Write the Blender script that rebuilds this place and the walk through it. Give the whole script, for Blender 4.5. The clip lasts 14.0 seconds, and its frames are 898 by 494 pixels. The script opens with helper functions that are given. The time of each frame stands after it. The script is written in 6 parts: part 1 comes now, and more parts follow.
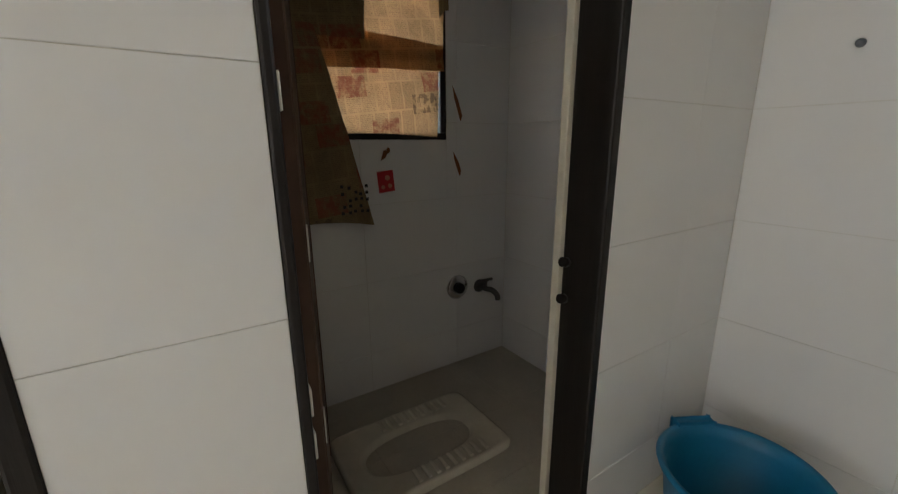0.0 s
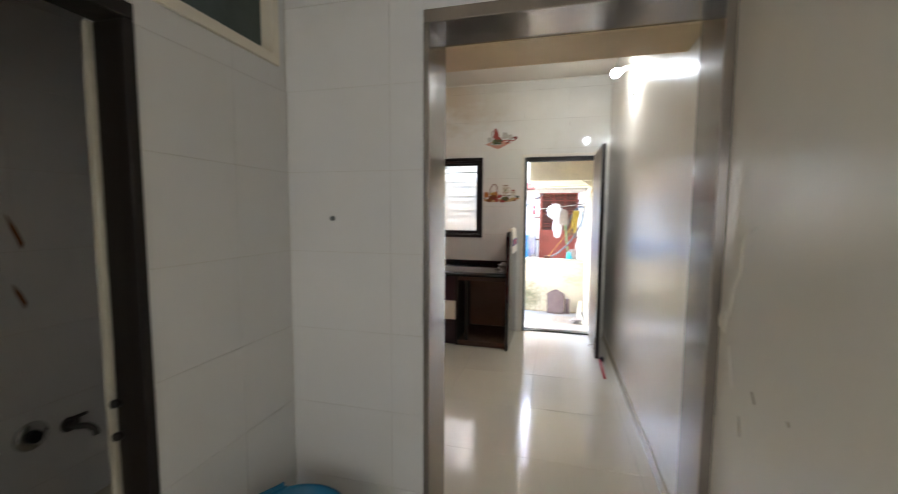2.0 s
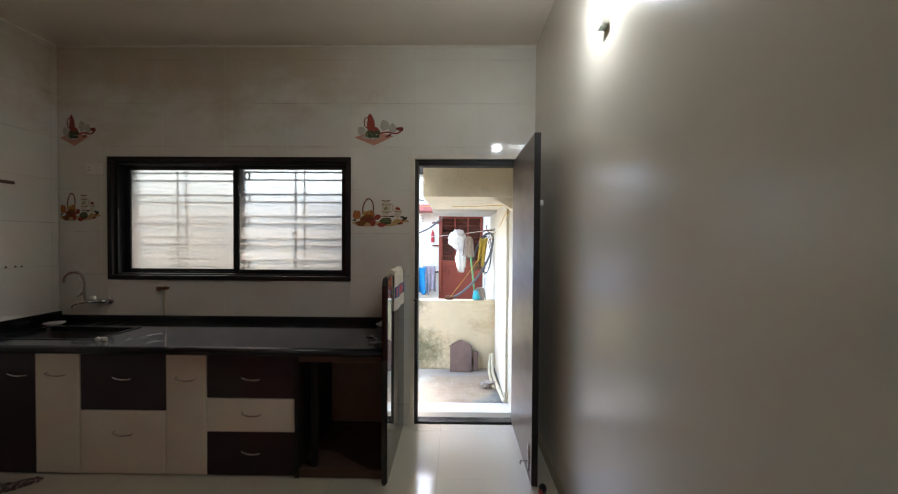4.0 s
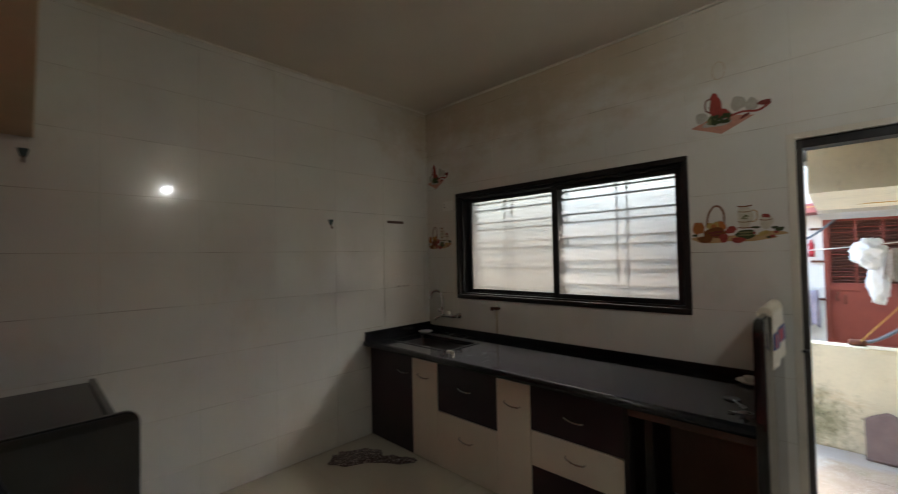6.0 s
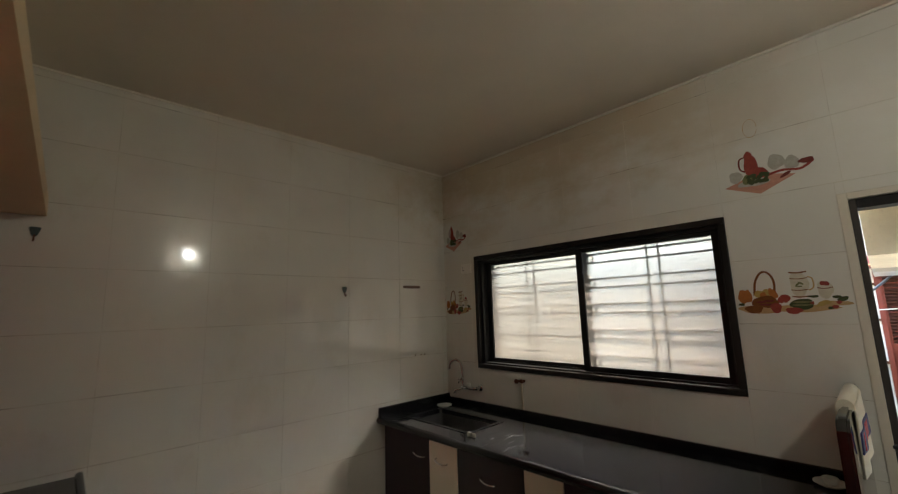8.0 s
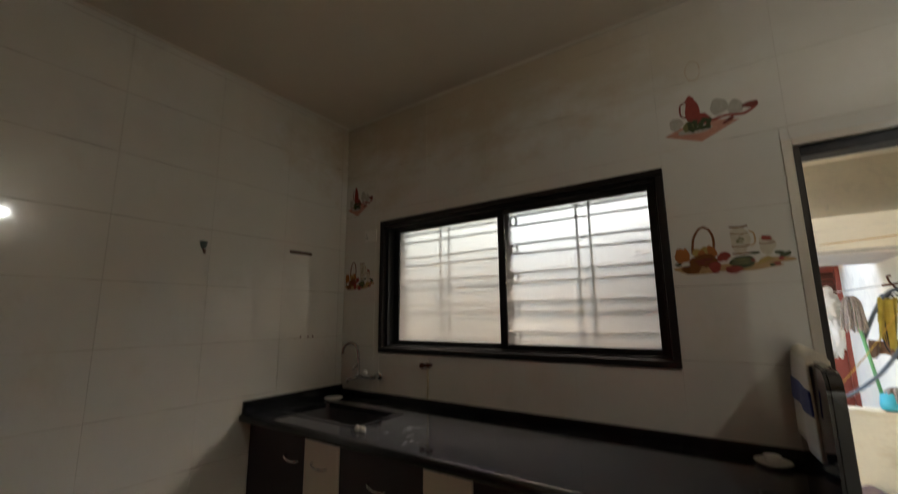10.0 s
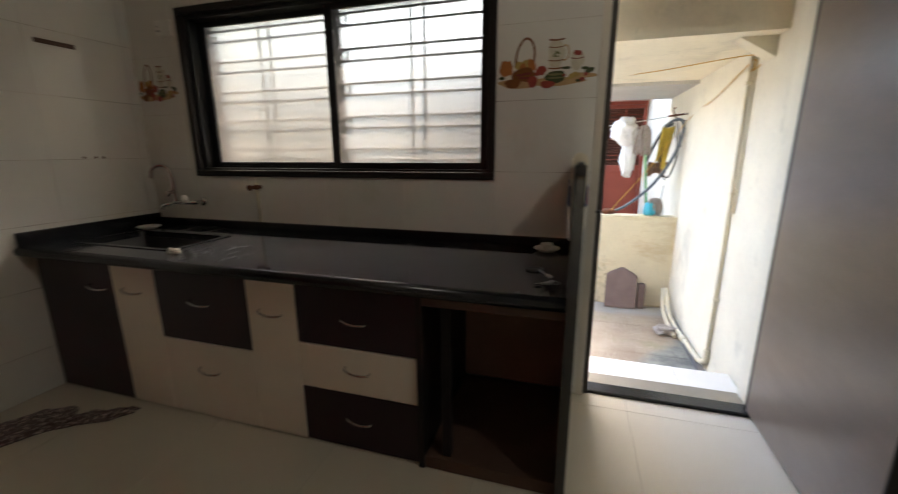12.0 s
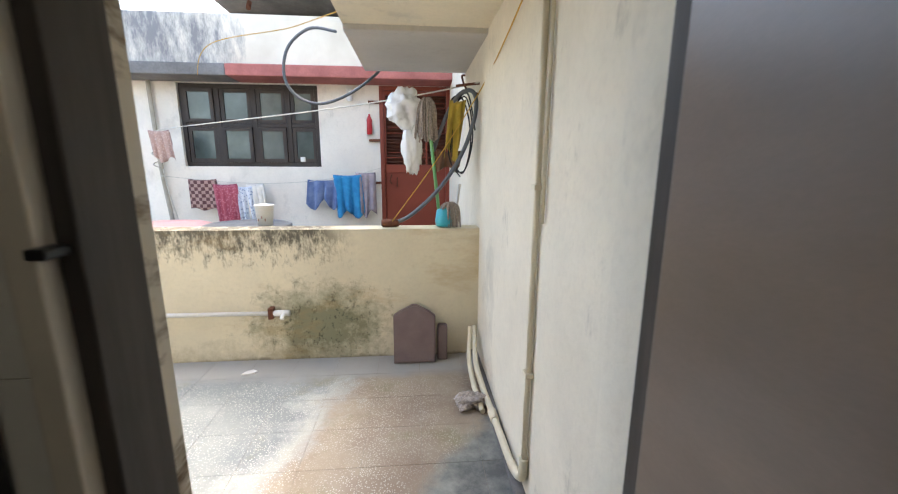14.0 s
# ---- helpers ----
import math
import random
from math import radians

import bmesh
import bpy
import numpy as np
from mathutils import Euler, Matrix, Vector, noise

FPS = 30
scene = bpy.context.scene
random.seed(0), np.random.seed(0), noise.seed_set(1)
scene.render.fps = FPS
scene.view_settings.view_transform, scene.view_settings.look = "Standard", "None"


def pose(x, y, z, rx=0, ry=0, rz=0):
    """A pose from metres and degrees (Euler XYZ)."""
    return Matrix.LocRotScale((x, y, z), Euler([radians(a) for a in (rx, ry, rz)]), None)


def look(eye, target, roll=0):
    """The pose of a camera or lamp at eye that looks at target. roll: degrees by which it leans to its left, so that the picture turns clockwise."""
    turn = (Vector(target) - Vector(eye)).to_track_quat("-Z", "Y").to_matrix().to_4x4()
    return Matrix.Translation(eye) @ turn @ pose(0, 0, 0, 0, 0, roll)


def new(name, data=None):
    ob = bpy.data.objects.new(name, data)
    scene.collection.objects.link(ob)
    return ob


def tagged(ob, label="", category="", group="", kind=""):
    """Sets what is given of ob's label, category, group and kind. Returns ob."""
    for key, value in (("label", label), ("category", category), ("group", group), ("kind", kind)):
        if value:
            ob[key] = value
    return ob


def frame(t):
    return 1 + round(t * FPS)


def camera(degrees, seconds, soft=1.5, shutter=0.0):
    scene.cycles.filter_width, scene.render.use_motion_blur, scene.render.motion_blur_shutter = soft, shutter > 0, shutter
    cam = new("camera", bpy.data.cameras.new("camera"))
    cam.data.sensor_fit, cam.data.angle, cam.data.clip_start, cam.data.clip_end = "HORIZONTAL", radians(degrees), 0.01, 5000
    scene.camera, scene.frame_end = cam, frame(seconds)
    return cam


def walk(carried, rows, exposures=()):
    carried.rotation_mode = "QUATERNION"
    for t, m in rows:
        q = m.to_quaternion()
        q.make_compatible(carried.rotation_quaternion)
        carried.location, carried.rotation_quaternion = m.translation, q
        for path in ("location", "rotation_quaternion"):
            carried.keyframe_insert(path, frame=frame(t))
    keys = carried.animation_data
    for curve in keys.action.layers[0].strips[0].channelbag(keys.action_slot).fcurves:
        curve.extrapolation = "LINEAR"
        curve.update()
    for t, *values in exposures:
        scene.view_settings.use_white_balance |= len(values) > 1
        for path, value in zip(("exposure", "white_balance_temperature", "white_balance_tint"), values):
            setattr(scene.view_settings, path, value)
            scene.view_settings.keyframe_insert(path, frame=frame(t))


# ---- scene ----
cam = camera(96.1, 14.0, soft=1.1, shutter=0.3)
PATH = [
    (0, (2.528, -4.688, 1.115), (0.903, -3.629, 0.627), -0.4),
    (0.5, (2.511, -4.694, 1.134), (0.974, -3.593, 0.483), -0.4),
    (0.9, (2.621, -4.699, 1.283), (1.109, -3.513, 0.728), -0.2),
    (1, (2.645, -4.763, 1.296), (1.181, -3.493, 0.802), 0.1),
    (1.5, (2.869, -4.81, 1.378), (1.821, -3.128, 1.106), 0.6),
    (1.8, (3.015, -4.758, 1.377), (2.255, -2.918, 1.184), 0.4),
    (2, (3.087, -4.753, 1.383), (2.582, -2.825, 1.218), 0.3),
    (2.5, (3.095, -4.48, 1.385), (3.003, -2.486, 1.268), 0.4),
    (2.7, (3.078, -4.347, 1.376), (3.076, -2.35, 1.274), 0.3),
    (4.8, (3.003, -2.522, 1.462), (2.894, -0.525, 1.453), 0.6),
    (5, (2.982, -2.498, 1.474), (2.660, -0.524, 1.470), 0.5),
    (5.5, (2.943, -2.515, 1.526), (1.967, -0.770, 1.529), -0.8),
    (6, (2.869, -2.695, 1.471), (1.485, -1.252, 1.52), -1.2),
    (6.5, (2.892, -2.755, 1.458), (1.281, -1.571, 1.517), -1.4),
    (7, (2.916, -2.714, 1.468), (1.284, -1.56, 1.521), -1.5),
    (7.5, (2.899, -2.635, 1.556), (1.335, -1.39, 1.641), -1.5),
    (7.7, (2.858, -2.617, 1.59), (1.346, -1.321, 1.772), -1.5),
    (9.8, (2.46, -2.147, 1.381), (1.33, -0.577, 1.888), -0.5),
    (10, (2.455, -2.123, 1.344), (1.337, -0.499, 1.682), -0.6),
    (10.5, (2.43, -2.119, 1.289), (1.383, -0.42, 1.171), -1.2),
    (11, (2.425, -2.122, 1.255), (1.453, -0.409, 0.906), -1.1),
    (11.5, (2.455, -2.092, 1.245), (1.564, -0.355, 0.81), -1.0),
    (12, (2.622, -1.988, 1.236), (2.054, -0.126, 0.777), -0.3),
    (12.5, (2.911, -1.746, 1.285), (2.743, 0.195, 0.832), -0.4),
    (13, (3.038, -1.368, 1.256), (3.082, 0.59, 0.85), -0.4),
    (13.3, (3.064, -1.022, 1.178), (3.234, 0.93, 0.779), 0.7),
    (13.5, (3.154, -0.843, 1.148), (3.305, 1.11, 0.745), 0.1),
    (13.7, (3.132, -0.669, 1.134), (3.316, 1.282, 0.731), 0.2),
    (14, (3.141, -0.464, 1.06), (3.308, 1.486, 0.65), 0.3),
]
EXPOSURES = [(0.0, 5.5, 6150, 10.5), (1.0, 5.45, 6150, 10.5), (1.6, 5.4, 6150, 9.5), (2.5, 4.9, 6200, 10.5), (5.0, 3.95, 6200, 7.5), (6.0, 3.9, 6300, 7.5), (7.0, 4.4, 6600, 6.5), (10.0, 3.65, 6900, 9), (11.5, 3.85, 6700, 9.5), (12.5, 4.1, 6900, 9.5), (13.2, 3.75, 7000, 9.5), (14.0, 3.2, 6950, 9.5)]
walk(cam, [(t, look(eye, target, roll)) for t, eye, target, roll in PATH], EXPOSURES)

# ---------------------------------------------------------------- light
world = bpy.data.worlds.new("sky")
scene.world = world
world.use_nodes = True
wn = world.node_tree
sky = wn.nodes.new("ShaderNodeTexSky")
sky.sky_type = "NISHITA"
sky.sun_disc = False
sky.sun_elevation = radians(58)
sky.sun_rotation = radians(20)
sky.dust_density = 3.0
wn.links.new(sky.outputs[0], wn.nodes["Background"].inputs[0])
wn.nodes["Background"].inputs[1].default_value = 0.15

sun_data = bpy.data.lights.new("sun", "SUN")
sun_data.energy = 0.32
sun_data.angle = radians(40)
sun_data.color = (1.0, 0.98, 0.95)
sun = new("sun", sun_data)
sun.matrix_world = look((0, 0, 20), (-2.0, -6.0, 8.0))


def area(name, eye, target, sx, sy, power, colour=(1, 1, 1)):
    d = bpy.data.lights.new(name, "AREA")
    d.shape = "RECTANGLE"
    d.size, d.size_y, d.energy, d.color = sx, sy, power, colour
    o = new(name, d)
    o.matrix_world = look(eye, target)
    return o


# added fill lamp out of view in the hall; brightens corridor and toilet
area("hall_fill", (1.97, -7.9, 1.55), (3.64, -7.55, 1.35), 1.1, 1.2, 1.45, (0.94, 0.96, 1.0))
bulb_data = bpy.data.lights.new("bulb_light", "POINT")
bulb_data.energy, bulb_data.shadow_soft_size, bulb_data.color = 0.18, 0.022, (0.93, 0.97, 1.0)
bulb_light = new("bulb_light", bulb_data)
bulb_light.location = (3.49, -1.43, 2.435)


# ---------------------------------------------------------------- materials
def srgb(r, g, b):
    return tuple(((c / 255) / 12.92 if c / 255 <= 0.04045 else ((c / 255 + 0.055) / 1.055) ** 2.4) for c in (r, g, b)) + (1,)


class Nodes:
    """Short hand for building a node material."""

    def __init__(self, name):
        self.m = bpy.data.materials.new(name)
        self.m.use_nodes = True
        self.t = self.m.node_tree
        self.b = self.t.nodes["Principled BSDF"]
        self.out = self.t.nodes["Material Output"]
        self.geo = self.t.nodes.new("ShaderNodeNewGeometry")
        self.info = self.t.nodes.new("ShaderNodeObjectInfo")

    def node(self, kind, **inputs):
        n = self.t.nodes.new(kind)
        for k, v in inputs.items():
            self.put(n, k.replace("_", " "), v)
        return n

    def put(self, n, key, v):
        sock = n.inputs[int(key)] if key.isdigit() else n.inputs[key]
        if isinstance(v, bpy.types.NodeSocket):
            self.t.links.new(v, sock)
        else:
            sock.default_value = v

    def coords(self, scale=(1, 1, 1), offset=None):
        mp = self.t.nodes.new("ShaderNodeMapping")
        self.t.links.new(self.geo.outputs["Position"], mp.inputs["Vector"])
        mp.inputs["Scale"].default_value = scale
        if offset:
            mp.inputs["Location"].default_value = offset
        return mp.outputs[0]

    def noise(self, scale, detail=4, rough=0.55, stretch=(1, 1, 1), offset=None):
        n = self.node("ShaderNodeTexNoise", Scale=scale, Detail=detail, Roughness=rough)
        self.t.links.new(self.coords(stretch, offset), n.inputs["Vector"])
        return n.outputs[0]

    def ramp(self, v, lo, hi, a=0.0, b=1.0):
        n = self.t.nodes.new("ShaderNodeMapRange")
        for i, x in enumerate((v, lo, hi, a, b)):
            self.put(n, str(i), x)
        return n.outputs[0]

    def math(self, op, a, b=0.0):
        n = self.t.nodes.new("ShaderNodeMath")
        n.operation = op
        self.put(n, "0", a)
        self.put(n, "1", b)
        return n.outputs[0]

    def mix(self, f, a, b, kind="MIX"):
        n = self.t.nodes.new("ShaderNodeMix")
        n.data_type, n.blend_type = "RGBA", kind
        for i, v in ((0, f), (6, a), (7, b)):
            if isinstance(v, bpy.types.NodeSocket):
                self.t.links.new(v, n.inputs[i])
            else:
                n.inputs[i].default_value = v
        return n.outputs[2]

    def set(self, **inputs):
        for k, v in inputs.items():
            self.put(self.b, k.replace("_", " "), v)
        return self

    def bump(self, height, strength, distance=0.002):
        n = self.node("ShaderNodeBump", Strength=strength, Distance=distance)
        self.t.links.new(height, n.inputs["Height"])
        self.t.links.new(n.outputs[0], self.b.inputs["Normal"])


def plain(name, colour, rough=0.5, metal=0.0, vary=0.18, scale=3.0, fine=60.0, bump=0.15, spec=0.5, piece=0.0, stretch=(1, 1, 1), coat=0.0):
    """A surface with broad stains, fine grain and a little relief."""
    n = Nodes(name)
    c = Vector(colour[:3])
    light, dark = tuple(c * (1 + vary * 0.4)) + (1,), tuple(c * (1 - vary)) + (1,)
    broad = n.ramp(n.noise(scale, 5, 0.6, stretch), 0.15, 0.85)
    col = n.mix(broad, dark, light)
    grain = n.ramp(n.noise(fine, 3, 0.6, stretch), 0.3, 0.7)
    col = n.mix(n.math("MULTIPLY", grain, 0.25 * min(1, vary * 4)), col, tuple(c * (1 - vary * 1.4)) + (1,))
    if piece:
        col = n.mix(n.ramp(n.info.outputs["Random"], 0, 1, 0, piece), col, tuple(c * 0.75) + (1,))
    n.set(Base_Color=col, Metallic=metal, Roughness=n.ramp(broad, 0, 1, rough * 1.15, rough * 0.85), IOR=1.45)
    n.put(n.b, "Specular IOR Level", spec)
    if coat:
        n.set(Coat_Weight=coat, Coat_Roughness=0.05)
    if bump:
        n.bump(n.noise(fine, 4, 0.6, stretch), bump)
    return n.m


def greasy_tile():
    """White glazed tile with a yellow-brown smoke stain high up over the cooking place."""
    n = Nodes("white_wall_tile")
    c = Vector(srgb(226, 223, 214)[:3])
    broad = n.ramp(n.noise(1.6, 5, 0.6), 0.3, 0.7)
    col = n.mix(broad, tuple(c * 0.93) + (1,), tuple(c * 1.02) + (1,))
    col = n.mix(n.ramp(n.info.outputs["Random"], 0, 1, 0, 0.10), col, tuple(c * 0.8) + (1,))
    sep = n.t.nodes.new("ShaderNodeSeparateXYZ")
    n.t.links.new(n.geo.outputs["Position"], sep.inputs[0])
    cloud = n.noise(2.2, 6, 0.65, (0.7, 1, 1.3), (2, 5, 1))
    reach = n.math("ADD", cloud, n.ramp(sep.outputs[2], 1.9, 2.75, -0.35, 0.12))
    smoke = n.math("MULTIPLY", n.ramp(reach, 0.36, 0.60), n.math("MULTIPLY", n.ramp(sep.outputs[1], -0.9, -0.05, 0.15, 1.0), n.ramp(sep.outputs[0], 1.9, 2.7, 1.0, 0.2)))
    col = n.mix(n.math("MULTIPLY", smoke, 0.6), col, srgb(188, 164, 122))
    smear = n.ramp(n.noise(3.5, 6, 0.7, (1, 1, 0.6), (1, 7, 3)), 0.55, 0.72, 0, 0.25)
    col = n.mix(smear, col, srgb(196, 184, 160))
    n.set(Base_Color=col, Roughness=n.ramp(broad, 0, 1, 0.075, 0.05), IOR=1.55)
    n.put(n.b, "Specular IOR Level", 0.75)
    n.bump(n.noise(9, 3), 0.03)
    return n.m


WALL_TILE = greasy_tile()
CORR_TILE = plain("corridor_wall_tile", srgb(224, 223, 222), 0.2, vary=0.07, scale=1.3, fine=9, bump=0.05, piece=0.06)
GROUT = plain("grout", srgb(150, 140, 122), 0.8, vary=0.3, fine=120)
WALL_GROUT = plain("pale_wall_grout", srgb(212, 206, 194), 0.8, vary=0.25, fine=120)


def stained_grout():
    """Pale tile grout, blackened by grease in broken stretches."""
    n = Nodes("greasy_wall_grout")
    col = n.mix(n.ramp(n.noise(2.6, 5, 0.7, (1, 1, 3)), 0.46, 0.60), srgb(206, 198, 182), srgb(104, 84, 60))
    n.set(Base_Color=col, Roughness=0.8)
    return n.m


KITCHEN_GROUT = stained_grout()
FLOOR_TILE = plain("vitrified_floor_tile", srgb(206, 198, 180), 0.12, vary=0.06, scale=2.0, fine=50, bump=0.02, piece=0.08)
CARCASS_TILE = plain("beige_skirting_tile", srgb(176, 164, 142), 0.2, vary=0.12, scale=4, fine=50, bump=0.03)
SILL_TILE = plain("sill_tile", srgb(224, 220, 212), 0.15, vary=0.08, scale=5, fine=50, bump=0.02)
TOILET_TILE = plain("toilet_floor_tile", srgb(192, 184, 168), 0.35, vary=0.25, scale=5, fine=60, bump=0.05, piece=0.15)
CEILING = plain("ceiling_paint", srgb(222, 211, 194), 0.75, vary=0.12, scale=1.2, fine=90, bump=0.1)
LOFT_PAINT = plain("loft_tan_paint", srgb(218, 194, 154), 0.6, vary=0.15, scale=2.0, fine=90, bump=0.12)
RED_PAINT = plain("red_paint", srgb(190, 62, 40), 0.5, vary=0.15, scale=2.5, fine=70, bump=0.12)
POLISHED = plain("polished_black_granite", (0.012, 0.012, 0.013, 1), 0.035, vary=0.3, scale=8, fine=300, bump=0, spec=1.0)
GRANITE = plain("black_granite", (0.012, 0.012, 0.013, 1), 0.2, vary=0.5, scale=8, fine=300, bump=0.03)
BLACK_ALU = plain("black_aluminium", (0.012, 0.012, 0.012, 1), 0.35, vary=0.4, scale=6, fine=100, bump=0.03)
BLACK_WOOD = plain("black_painted_wood", (0.022, 0.018, 0.016, 1), 0.42, vary=0.5, scale=3, fine=30, bump=0.15, spec=0.3, stretch=(8, 8, 0.6))
JAMB_WOOD = plain("worn_brown_jamb_paint", (0.075, 0.064, 0.055, 1), 0.5, vary=0.45, scale=5, fine=40, bump=0.25, spec=0.3, stretch=(6, 6, 0.8))
MAROON = plain("maroon_laminate", srgb(46, 24, 33), 0.3, vary=0.25, scale=3, fine=90, bump=0.05)
CREAM_LAM = plain("cream_laminate", srgb(234, 226, 210), 0.35, vary=0.09, scale=3, fine=60, bump=0.04)
CARCASS = plain("brown_carcass_board", srgb(96, 72, 58), 0.6, vary=0.35, scale=5, fine=60, bump=0.15)
BACK_BOARD = plain("bare_brown_back_board", srgb(158, 126, 106), 0.6, vary=0.3, scale=4, fine=60, bump=0.15)
STEEL = plain("brushed_steel", (0.62, 0.62, 0.6, 1), 0.28, metal=1.0, vary=0.15, scale=9, fine=200, bump=0.05)
SINK_STEEL = plain("dull_sink_steel", (0.13, 0.125, 0.12, 1), 0.5, metal=1.0, vary=0.3, scale=9, fine=200, bump=0.05)
CHROME = plain("chrome", (0.72, 0.72, 0.72, 1), 0.12, metal=1.0, vary=0.15, scale=20, fine=100, bump=0.02)
FRAME_METAL = plain("grey_door_lining", srgb(150, 142, 134), 0.16, metal=0.65, vary=0.2, scale=3, fine=60, bump=0.06, stretch=(3, 3, 0.5))
DOOR_LAM = plain("brown_door_laminate", srgb(132, 114, 99), 0.3, vary=0.26, scale=3.0, fine=110, bump=0.015, stretch=(1, 1, 2.5))
WHITE_PLASTIC = plain("white_plastic", srgb(228, 226, 218), 0.4, vary=0.08, scale=15, fine=120, bump=0.03)
BLUE_PLASTIC = plain("blue_plastic", srgb(30, 116, 156), 0.4, vary=0.25, scale=8, fine=90, bump=0.04)
CERAMIC = plain("stained_ceramic", srgb(212, 206, 190), 0.2, vary=0.2, scale=7, fine=50, bump=0.04)
WHITE_MARBLE = plain("grey_white_marble", srgb(212, 224, 226), 0.3, vary=0.22, scale=3.5, fine=25, bump=0.03, stretch=(1, 1, 2.5))
MARBLE_TRIM = plain("white_marble_trim", srgb(220, 212, 196), 0.3, vary=0.12, scale=4, fine=40, bump=0.03)
RED_BAND = plain("faded_red_band", srgb(186, 114, 106), 0.85, vary=0.5, scale=4, fine=60, bump=0.3)
GREY_BAND = plain("weathered_grey_cement", srgb(134, 131, 127), 0.9, vary=0.6, scale=4, fine=60, bump=0.4)
RUST_DOOR = plain("rust_red_metal_paint", srgb(132, 58, 40), 0.5, vary=0.2, scale=4, fine=80, bump=0.1)
DARK_RUST = plain("dark_rust_louvre", srgb(92, 52, 36), 0.6, vary=0.25, scale=6, fine=80, bump=0.15)
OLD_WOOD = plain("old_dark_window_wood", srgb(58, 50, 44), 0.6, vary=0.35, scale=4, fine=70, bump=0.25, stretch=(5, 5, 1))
STONE_SLAB = plain("mauve_grey_stone", srgb(126, 108, 104), 0.85, vary=0.22, scale=9, fine=90, bump=0.5)
PVC = plain("cream_pvc_pipe", srgb(216, 206, 180), 0.45, vary=0.2, scale=9, fine=60, bump=0.06)
OLD_PIPE = plain("stained_pipe_paint", srgb(176, 168, 152), 0.7, vary=0.45, scale=7, fine=60, bump=0.2)
PINK_LID = plain("faded_pinkish_lid", srgb(172, 134, 132), 0.6, vary=0.3, scale=6, fine=60, bump=0.1)
RUBBER_PIPE = plain("grey_hose", srgb(92, 96, 100), 0.5, vary=0.2, scale=12, fine=90, bump=0.08)
BLACK_CABLE = plain("black_cable", (0.02, 0.02, 0.02, 1), 0.5, vary=0.3)
YELLOW_ROPE = plain("yellow_rope", srgb(206, 160, 66), 0.8, vary=0.25, scale=20, fine=300, bump=0.3)
WHITE_ROPE = plain("grey_white_line", srgb(206, 202, 190), 0.8, vary=0.25, scale=20, fine=300, bump=0.3)
RUST_IRON = plain("rusty_iron", srgb(110, 66, 44), 0.8, metal=0.2, vary=0.4, scale=30, fine=200, bump=0.3)
GRILL_PAINT = plain("grey_white_grill_paint", srgb(136, 133, 126), 0.5, vary=0.2)


